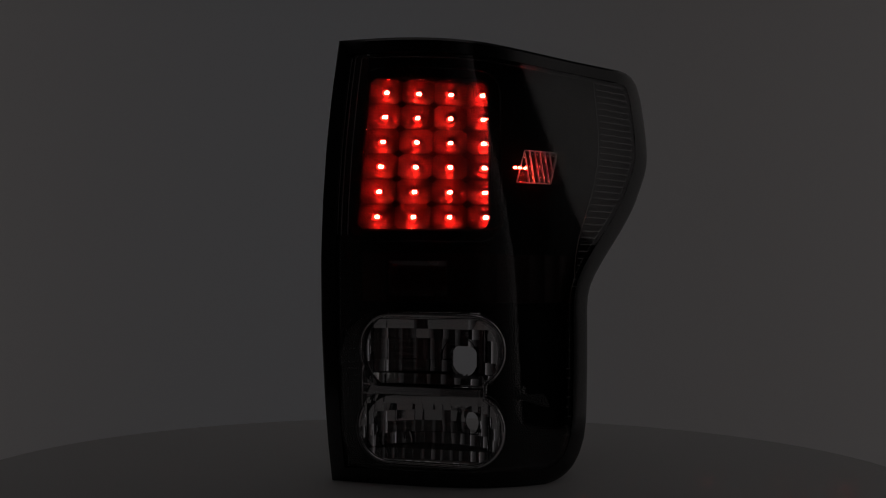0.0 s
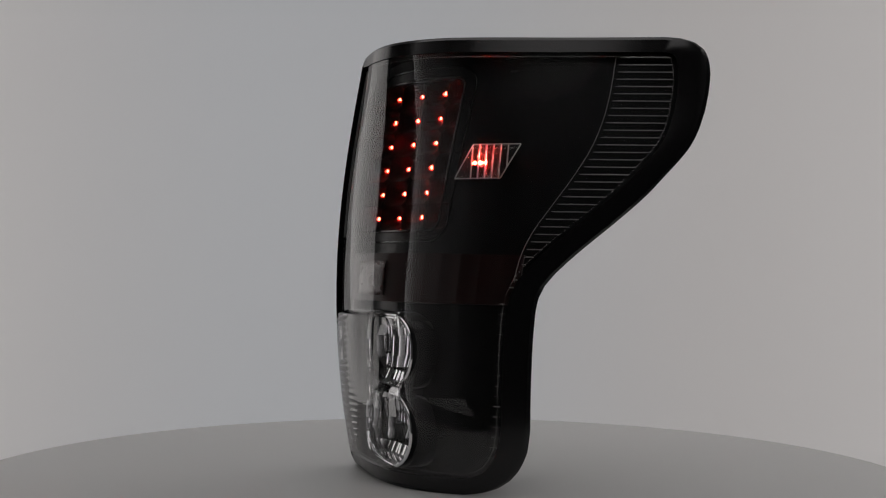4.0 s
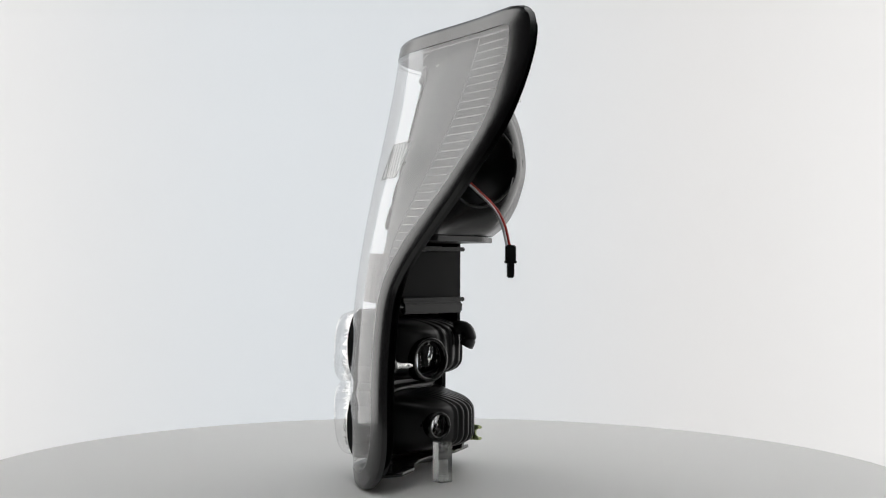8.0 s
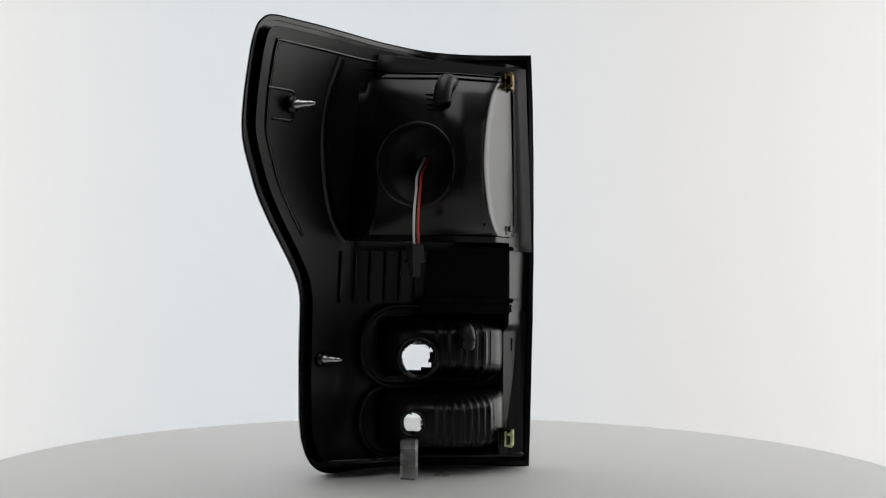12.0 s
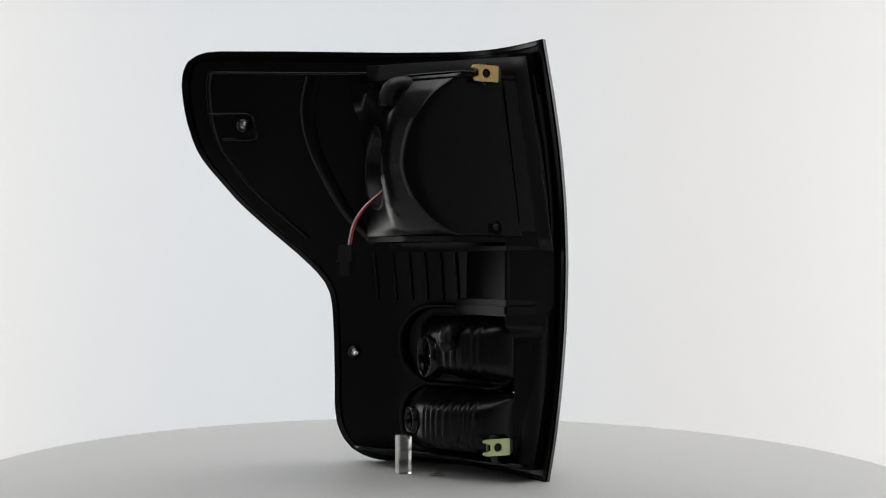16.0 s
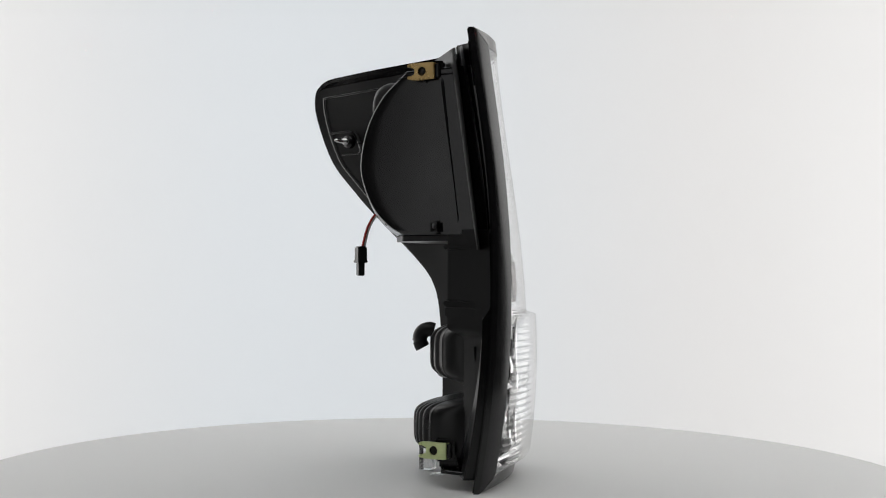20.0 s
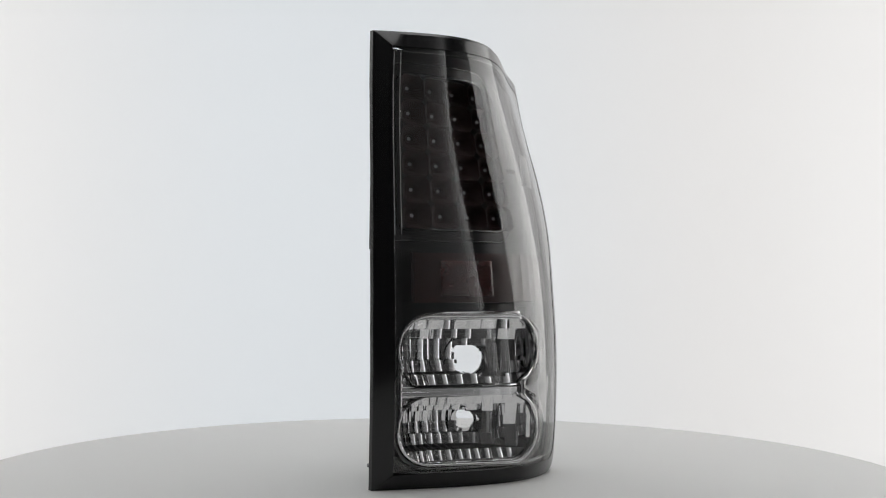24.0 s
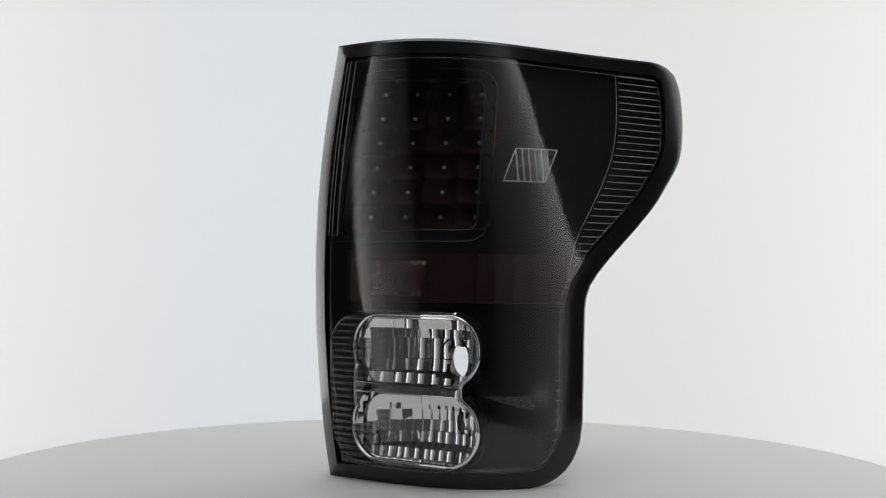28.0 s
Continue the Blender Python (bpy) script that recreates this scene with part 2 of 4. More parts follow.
# ---------------------------------------------------------------- the studio
def studio():
    fl = part("floor", box((8, 8, 0.1), (0, 0, -1.0)), M_DARK, scale=1, smooth=False)
    tagged(fl, "grey studio floor below the turntable", "floor", kind="structure")
    for n, s, at in (("wall_south", (8, 0.1, 4), (0, -3.2, 1)), ("wall_west", (0.1, 8, 4), (-3.2, 0, 1)),
                     ("wall_east", (0.1, 8, 4), (3.2, 0, 1)), ("wall_north", (8, 0.1, 4), (0, 3.2, 1))):
        tagged(part(n, box(s, at), M_DARK, scale=1, smooth=False), "grey plain studio wall", "wall", kind="structure")
    # ceiling out of view, made white to add fill from above
    tagged(part("ceiling", box((8, 8, 0.1), (0, 0, 3.0)), M_BOARD, scale=1, smooth=False), "unseen white ceiling that bounces light onto the turntable", "ceiling", kind="structure")
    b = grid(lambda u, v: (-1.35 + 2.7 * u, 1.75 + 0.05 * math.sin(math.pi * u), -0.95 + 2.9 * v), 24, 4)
    tagged(part("backdrop", thick(b, 0.01), M_BACK, scale=1), "backlit white backdrop cloth with its glow graded across", "backdrop", kind="structure")
    for a0, a1 in (((1.62, 0.16), (1.30, 1.72)), ((-1.55, 0.56), (-1.30, 1.72))):
        box_light(a0, a1)
    for a0, a1, cloth in (((-1.42, -0.53), (-0.93, -1.42), M_STRIP_WEST), ((1.34, -0.74), (0.80, -1.52), M_STRIP_EAST)):
        strip_light(a0, a1, cloth)
    top_light()


def upright_panel(a0, a1, z0, z1, d):
    c = ((a0[0] + a1[0]) / 2, (a0[1] + a1[1]) / 2, (z0 + z1) / 2)
    w = math.dist(a0, a1)
    return (w, d, z1 - z0), c, math.degrees(math.atan2(a1[1] - a0[1], a1[0] - a0[0]))


def box_light(a0, a1):
    root = empty("softbox")
    tagged(root, "tall white studio softbox standing beside the turntable", "softbox", "side softboxes")
    s, c, t = upright_panel(a0, a1, -0.93, 1.75, 0.03)
    part("diffuser", box(s, c, t, 0.004), M_SOFT, root, "glowing white diffuser cloth", scale=1, smooth=False)
    out = Vector((c[0], c[1], 0)).normalized()
    s2 = (s[0] + 0.04, 0.05, s[2] + 0.04)
    part("case", box(s2, (c[0] + out.x * 0.06, c[1] + out.y * 0.06, c[2]), t, 0.01), M_MATTE, root, scale=1, smooth=False)


def strip_light(a0, a1, cloth):
    """A tall strip light; its bright edge is at a0."""
    root = empty("strip_light")
    tagged(root, "tall white strip light standing near the camera", "strip light", "strip lights")
    s, c, t = upright_panel(a0, a1, -0.93, 1.5, 0.02)
    m = Matrix.Translation(c) @ Matrix.Rotation(radians(t), 4, "Z")
    ob = part("diffuser", box(s, (0, 0, 0), 0, 0.003), cloth, root, "near-black cloth with its glow graded from one edge", scale=1, smooth=False)
    ob.matrix_local = m
    out = Vector((c[0], c[1], 0)).normalized()
    part("case", box((s[0] + 0.03, 0.05, s[2] + 0.03), (c[0] + out.x * 0.05, c[1] + out.y * 0.05, c[2]), t, 0.01), M_MATTE, root, scale=1, smooth=False)


def top_light():
    root = empty("overhead_softbox")
    tagged(root, "long white softbox hung from the ceiling", "softbox")
    part("diffuser", box((1.2, 1.9, 0.03), (0, -0.45, 1.62), 0, 0.004), M_TOP, root, "glowing white diffuser cloth", scale=1, smooth=False)
    part("case", box((1.24, 1.94, 0.06), (0, -0.45, 1.67), 0, 0.01), M_MATTE, root, scale=1, smooth=False)
    part("hanger", tube([(0, -0.45, 1.69), (0, -0.45, 2.96)], 0.02, 12), M_MATTE, root, scale=1)


def turntable():
    """A round white top on a dark drum."""
    root = empty("turntable")
    tagged(root, "round white matte turntable with a plain top", "turntable")
    R = 0.381
    prof = [(0.0, 0.0), (R - 0.003, 0.0), (R - 0.0008, -0.001), (R, -0.004), (R, -0.014), (R - 0.004, -0.016), (0.0, -0.016)]
    b = bmesh.new()
    rings = []
    n = 160
    for r, z in prof[1:-1]:
        rings.append([b.verts.new((r * math.cos(2 * math.pi * k / n), r * math.sin(2 * math.pi * k / n), z)) for k in range(n)])
    for p, q in zip(rings, rings[1:]):
        for k in range(n):
            b.faces.new((p[k], q[k], q[(k + 1) % n], p[(k + 1) % n]))
    b.faces.new(rings[0]); b.faces.new(rings[-1][::-1])
    bmesh.ops.recalc_face_normals(b, faces=b.faces)
    part("top", sharp(b), M_TABLE, root)
    part("drum", tube([(0, 0, -0.0165), (0, 0, -0.755)], 0.25, 48), M_MATTE, root)
    c = tube([(0, 0, 0.0002), (0, 0, 0.0011), (0, 0, 0.0014)], [0.0062, 0.006, 0.005], 24)
    part("pivot_cap", c, M_LENS, root, "small clear round cap", at=(0.001, 0.003, 0))
    return root


# ---------------------------------------------------------------- the lamp's outer surface
# depth of the outer face: a smooth surface, rising powers of x in rows and of z in columns
FACE = [[-0.05445, 0.02871, 0.0257, -0.00712, -0.00437], [0.05972, 0.02261, 0.02365, 0.02749, -0.00995],
        [0.10286, -0.02361, 0.03117, 0.01953, -0.02695], [-0.00634, 0.00353, -0.03423, -0.09258, 0.019],
        [-0.04953, 0.06826, -0.04282, -0.09805, 0.04923], [-0.00497, 0.00575, 0.02679, 0.0522, -0.01788],
        [0.00979, -0.04346, 0.02173, 0.07886, -0.02426]]


def skin(x, z):
    """Depth of the lamp's outer face at plan place x and height z."""
    u, v = (x - 0.04) / 0.14, (z - 0.17) / 0.18
    d = 0.0
    for row in reversed(FACE):
        d = d * u + (((row[4] * v + row[3]) * v + row[2]) * v + row[1]) * v + row[0]
    return d


LEFT = [(0, -0.0838), (0.03, -0.0866), (0.07, -0.0892), (0.12, -0.0914), (0.17, -0.0922), (0.215, -0.0913), (0.26, -0.0892), (0.30, -0.0860), (0.342, -0.0815)]
RIGHT = [(0, 0.080), (0.0015, 0.0885), (0.005, 0.0962), (0.011, 0.1030), (0.020, 0.1085), (0.032, 0.1124), (0.048, 0.1143), (0.09, 0.1149),
         (0.135, 0.1149), (0.146, 0.1158), (0.155, 0.1185), (0.165, 0.1238), (0.180, 0.1337), (0.200, 0.1476), (0.220, 0.1598), (0.240, 0.1682),
         (0.247, 0.1711), (0.255, 0.1738), (0.262, 0.1752), (0.270, 0.1758), (0.285, 0.1756), (0.300, 0.1745), (0.315, 0.1728), (0.325, 0.1707), (0.333, 0.1678), (0.3385, 0.1625), (0.341, 0.1575), (0.342, 0.150)]


def drop(x, z):
    """The top edge sinks a little towards the arm."""
    return z * (1 - 0.0145 * min(1, max(0, (x - 0.03) / 0.145)))


def outline(n=60):
    """The lamp's edge, as (x, z), once round."""
    ys = [i / n for i in range(n + 1)]
    zs = [0.342 * (0.5 - 0.5 * math.cos(math.pi * v)) for v in ys]
    right = [(lerp(RIGHT, z), z) for z in zs]
    left = [(lerp(LEFT, z), z) for z in zs[::-1]]
    top = [(right[-1][0] + (left[0][0] - right[-1][0]) * k / 30, 0.342) for k in range(1, 30)]
    bot = [(left[-1][0] + (right[0][0] - left[-1][0]) * k / 24, 0.0) for k in range(1, 24)]
    return right + top + left + bot


def inset(poly, d):
    out, n = [], len(poly)
    for i in range(n):
        a, b = Vector(poly[i - 2]), Vector(poly[(i + 2) % n])
        t = (b - a).normalized()
        z = min(max(poly[i][1] + t.x * d, 0.92 * d), 0.342 - 0.92 * d)
        out.append((max(poly[i][0] - t.y * d, lerp(LEFT, z) + 0.97 * d), z))
    return out


OUT = outline()


def rows_of(poly):
    """Left and right limits of a closed outline at a height."""
    def span(z):
        xs = []
        for (x0, z0), (x1, z1) in zip(poly, poly[1:] + poly[:1]):
            if (z0 - z) * (z1 - z) <= 0 and z0 != z1:
                xs.append(x0 + (x1 - x0) * (z - z0) / (z1 - z0))
        return (min(xs), max(xs)) if xs else (0, 0)
    return span


def frustum(poly_a, ya, poly_b, yb, bm=None):
    """A band between two outlines of equal count at two depths behind the skin."""
    bm = bm or bmesh.new()
    A = [bm.verts.new((x, skin(x, z) + (ya(x, z) if callable(ya) else ya), drop(x, z))) for x, z in poly_a]
    B = [bm.verts.new((x, skin(x, z) + (yb(x, z) if callable(yb) else yb), drop(x, z))) for x, z in poly_b]
    for i in range(len(A)):
        k = (i + 1) % len(A)
        bm.faces.new((A[i], A[k], B[k], B[i]))
    return bm


def rrect(x, z, cx, cz, hx, hz, r):
    """Signed distance to a rounded rectangle."""
    qx, qz = abs(x - cx) - hx + r, abs(z - cz) - hz + r
    return math.hypot(max(qx, 0), max(qz, 0)) + min(max(qx, qz), 0) - r


def eight(x, z, grow=0.0):
    """Signed distance to the double lamp's outline, waisted on its outer side."""
    a = rrect(x, z, -0.016, 0.101, 0.0615, 0.0305, 0.029)
    b = rrect(x, z, -0.016, 0.0455, 0.0615, 0.0325, 0.029)
    c = rrect(x, z, -0.032, 0.0725, 0.0455, 0.045, 0.018)
    return min(a, b, c) - grow


def wedge(x, z):
    """A shallow fan-shaped rise of the lens, from the double lamp's waist to the outer edge."""
    t = (x - 0.047) / 0.051
    if t <= 0:
        return 0.0
    w = 0.0175 * min(t, 1.0)
    return 0.0024 * min(t, 1.0) * max(0.0, 1 - abs(z - 0.0705) / w) * (1 - step(0.076, 0.0945, x))


def lens_y(x, z):
    """The lens: the skin, with the raised double lamp glass and its fine flutes."""
    m = 1 - step(-0.0035, 0.0005, eight(x, z))
    h = lerp([(-0.08, 0.003), (-0.06, 0.006), (-0.04, 0.0068), (0, 0.0075), (0.02, 0.0100), (0.036, 0.0138), (0.05, 0.015)], x)
    fl = 0.0012 * abs(math.sin(math.pi * z / 0.0050)) * (1 - step(-0.045, -0.005, x))
    return skin(x, z) - m * (h + fl) - wedge(x, z)


# ---------------------------------------------------------------- the lamp
def row_grid(z0, z1, fa, fb, f, nu, nv, bm=None, keep=None):
    """Quads between the limits fa(z) and fb(z), lifted by f(x, z); keep(x, z) leaves openings."""
    bm = bm or bmesh.new()
    vs = []
    for j in range(nv + 1):
        z = z0 + (z1 - z0) * j / nv
        a, b = fa(z), fb(z)
        row = []
        for i in range(nu + 1):
            x = a + (b - a) * i / nu
            v = bm.verts.new((x, f(x, z), drop(x, z)))
            row.append((v, x, z))
        vs.append(row)
    for j in range(nv):
        for i in range(nu):
            q = (vs[j][i], vs[j][i + 1], vs[j + 1][i + 1], vs[j + 1][i])
            if keep and not keep(sum(w[1] for w in q) / 4, sum(w[2] for w in q) / 4):
                continue
            bm.faces.new([w[0] for w in q])
    bmesh.ops.delete(bm, geom=[v for v in bm.verts if not v.link_faces], context="VERTS")
    return bm


EDGE = 0.0118     # width of the black border


def glossy_outside(ob, f, inside):
    """Smooth shading after the surface f itself; the faces turned inwards are plain."""
    me = ob.data
    me.materials.append(inside)
    e = 0.0004
    normals = []
    for v in me.vertices:
        x, y, z = v.co / K
        n = Vector((f(x + e, z) - f(x - e, z), -2 * e, f(x, z + e) - f(x, z - e))).normalized()
        normals.append(n)
    for p in me.polygons:
        mean = sum((normals[i] for i in p.vertices), Vector()).normalized()
        if p.normal.dot(mean) < 0.2:
            p.material_index = 1
    me.normals_split_custom_set([normals[i] if p.material_index == 0 else p.normal for p in me.polygons for i in p.vertices])


def make_lens(root):
    span = rows_of(inset(OUT, EDGE - 0.0007))
    b = row_grid(EDGE - 0.0005, 0.3415 - EDGE, lambda z: span(z)[0], lambda z: span(z)[1], lens_y, 190, 250, keep=lambda x, z: eight(x, z) > -0.001)
    lens = part("lens", thick(b, 0.0016), M_LENS, root, "clear glossy moulded plastic lens")
    glossy_outside(lens, lambda x, z: skin(x, z) - wedge(x, z), M_INSIDE)
    b = row_grid(0.0115, 0.1335, lambda z: -0.0785, lambda z: 0.0465, lens_y, 110, 240, keep=lambda x, z: eight(x, z) < 0.0008)
    glass_ = part("lamp_glass", thick(b, 0.0014), M_FLUTED, lens, "raised fluted clear lens over the double lamp")
    glossy_outside(glass_, lens_y, M_INSIDE)
    A, B, C = OUT, inset(OUT, 0.0022), inset(OUT, EDGE)
    lip = lambda x, z: -0.0004 - 0.0034 * (1 - step(-0.076, -0.056, x))      # raised along the inner edge
    f = frustum(A, 0.0062, A, 0.0022)
    frustum(A, 0.0022, B, 0.0002, f); frustum(B, 0.0002, C, lip, f); frustum(C, lip, C, lambda x, z: 0.0070 if x < -0.055 else 0.0122 + deeper(x), f)
    bmesh.ops.remove_doubles(f, verts=f.verts, dist=1e-6)
    part("lens_frame", sharp(f, 22), M_GLOSS, root, "gloss black border round the lens")
    # fine upright lines along the inner edge
    for k, d in enumerate((0.0125, 0.0155, 0.0205)):
        pts = [(lerp(LEFT, z) + d, skin(lerp(LEFT, z) + d, z) + 0.0016, z) for z in (0.1895 + 0.138 * i / 14 for i in range(15))]
        part("lens_line", tube(pts, 0.0005, 6), M_RIB, lens)
    # fine step just inside the border, all the way round
    w = [q for q in inset(OUT, 0.0152)]
    part("lens_line", tube([(x, skin(x, z) + 0.0016, drop(x, z)) for x, z in w + w[:1]], 0.0004, 6, cap=False), M_EDGE, lens)
    # ribs along the arm and down the outer edge
    inner = [(0.150, 0.1035), (0.1838, 0.1055), (0.215, 0.117), (0.245, 0.126), (0.2683, 0.1292), (0.30, 0.1285), (0.326, 0.1255)]
    turn_in = lambda z: sum(lerp(inner, z + d * 0.004) for d in range(-4, 5)) / 9
    n = 32
    for k in range(n):
        z = 0.152 + (0.326 - 0.152) * k / (n - 1)
        a = turn_in(z) + 0.002
        e = span(z)[1] - 0.0045
        pts = [(x, skin(x, z) + 0.0017, drop(x, z)) for x in (a + (e - a) * i / 6 for i in range(7))]
        part("lens_rib", tube(pts, [0.0004] + [0.0005] * 6, 6), M_RIB, lens)
    for k in range(16):
        z = 0.028 + 0.0074 * k
        e = span(z)[1] - 0.002
        pts = [(x, skin(x, z) + 0.0017, z) for x in (e - 0.0045, e - 0.002, e)]
        part("lens_rib", tube(pts, 0.0006, 6), M_EDGE, lens)
    pts = [(turn_in(z), skin(turn_in(z), z) + 0.0017, drop(turn_in(z), z)) for z in (0.03 + 0.296 * i / 40 for i in range(41)) if z > 0.15]
    part("lens_line", tube(pts, 0.00035, 6), M_RIB, lens)
    # side marker optic: a slanted pane with upright flutes
    TL, TR, BR, BL = (0.0642, 0.2572), (0.0912, 0.2572), (0.0850, 0.2314), (0.0576, 0.2314)

    def mk(u, v):
        x = (BL[0] * (1 - u) + BR[0] * u) * (1 - v) + (TL[0] * (1 - u) + TR[0] * u) * v
        z = (BL[1] * (1 - u) + BR[1] * u) * (1 - v) + (TL[1] * (1 - u) + TR[1] * u) * v
        return (x, skin(x, z) + 0.0018, z)
    part("marker_optic", thick(grid(lambda u, v: mk(u, v), 24, 6), 0.0012), M_MARK, lens, "clear fluted side marker optic")
    for k in range(6):
        c = 0.0658 + 0.0041 * k
        run = [(c - 0.0018 * (2 * v - 1), v) for v in (i / 12 for i in range(13))]
        keep = [(x, v) for x, v in run if BL[0] + (TL[0] - BL[0]) * v <= x <= BR[0] + (TR[0] - BR[0]) * v]
        if len(keep) > 2:
            part("marker_flute", tube([(x, skin(x, BL[1] + (TL[1] - BL[1]) * v) + 0.0018, BL[1] + (TL[1] - BL[1]) * v) for x, v in keep], 0.0006, 6), M_FLUTE, lens)
    for u in (0, 1):
        part("marker_flute", tube([mk(u, v / 4) for v in range(5)], 0.00045, 6), M_FLUTE, lens)
    for v in (0, 1):
        part("marker_flute", tube([mk(u / 6, v) for u in range(7)], 0.00045, 6), M_FLUTE, lens)
    return lens


def led_x(i, j):
    return (-0.0445 + 0.0252 * i) * (1 - j / 5) + (-0.0503 + 0.0280 * i) * j / 5


def led_y(i, j):
    return (-0.0131 + 0.0052 * i) * (1 - j / 5) + (-0.0291 + 0.0022 * i) * j / 5


def led_z(j):
    return 0.3026 - 0.0197 * j


WIN_L = [(0.1935, -0.0655), (0.313, -0.0580)]
WIN_R = [(0.1935, 0.0372), (0.313, 0.0360)]


def in_window(x, z):
    cx = (lerp(WIN_L, z) + lerp(WIN_R, z)) / 2
    hx = (lerp(WIN_R, z) - lerp(WIN_L, z)) / 2
    return rrect(x, z, cx, 0.2532, hx, 0.0597, 0.008)


def deeper(x):
    """The inside lies deeper behind the lens on its inner two thirds."""
    return 0.0095 * (1 - step(0.03, 0.085, x)) * step(-0.082, -0.060, x)


def back_y(x, z):
    return skin(x, z) + 0.0165 + deeper(x)


def bezel_y(x, z):
    return skin(x, z) + 0.0118 + deeper(x)


def contour(f, cx, cz, n=120, far=0.12):
    """Points round (cx, cz) where f changes sign."""
    out = []
    for k in range(n):
        a = 2 * math.pi * k / n
        lo, hi = 0.0, far
        for _ in range(26):
            m = (lo + hi) / 2
            if f(cx + m * math.cos(a), cz + m * math.sin(a)) < 0:
                lo = m
            else:
                hi = m
        out.append((cx + lo * math.cos(a), cz + lo * math.sin(a)))
    return out


def lamp8(x, z, grow=0.0):
    """Signed distance to the chrome surround of the double lamp."""
    a = rrect(x, z, -0.0078, 0.1025, 0.0572, 0.0285, 0.027)
    b = rrect(x, z, -0.0078, 0.0425, 0.0572, 0.0285, 0.027)
    c = rrect(x, z, -0.014, 0.0725, 0.0495, 0.02, 0.008)
    return min(a, b, c) - grow


def front_y(x):
    return lerp([(-0.07, -0.0275), (-0.05, -0.0345), (0, -0.052), (0.03, -0.0605), (0.0495, -0.0595)], x)


def make_bezel(root):
    span = rows_of(inset(OUT, EDGE - 0.001))
    keep = lambda x, z: in_window(x, z) > 0 and lamp8(x, z) > -0.001
    b = row_grid(EDGE - 0.0008, 0.3417 - EDGE, lambda z: span(z)[0], lambda z: span(z)[1], bezel_y, 200, 220, keep=keep)
    ob = part("bezel", b, M_BEZEL, root, "black inner bezel behind the lens")
    # walls round the light-emitting diode window and the double lamp
    w = contour(in_window, -0.008, 0.2535)
    g = bmesh.new()
    for da, db in ((0.0, 0.009), (0.009, 0.018)):
        A = [g.verts.new((x, bezel_y(x, z) + da, drop(x, z))) for x, z in w]
        B = [g.verts.new((x, bezel_y(x, z) + db, drop(x, z))) for x, z in w]
        for i in range(len(A)):
            g.faces.new((A[i], A[i - 1], B[i - 1], B[i]))
    part("window_wall", g, M_BEZEL, ob)
    part("window_lip", tube([(x, bezel_y(x, z) - 0.0004, drop(x, z)) for x, z in w + w[:1]], 0.0011, 8, cap=False), M_GLOSS, ob)
    w = contour(lambda x, z: in_window(x, z) - 0.0085, -0.008, 0.2535)
    part("window_ledge", tube([(x, bezel_y(x, z) - 0.0002, drop(x, z)) for x, z in w + w[:1]], 0.0008, 8, cap=False), M_GLOSS, ob)
    e = contour(lamp8, -0.012, 0.0725)
    g = bmesh.new()
    A = [g.verts.new((x, min(bezel_y(x, z), front_y(x)) - 0.001, z)) for x, z in e]
    B = [g.verts.new((x, max(bezel_y(x, z), front_y(x)) + 0.004, z)) for x, z in e]
    for i in range(len(A)):
        g.faces.new((A[i], A[i - 1], B[i - 1], B[i]))
    part("lamp_wall", g, M_BEZEL, ob)
    return ob


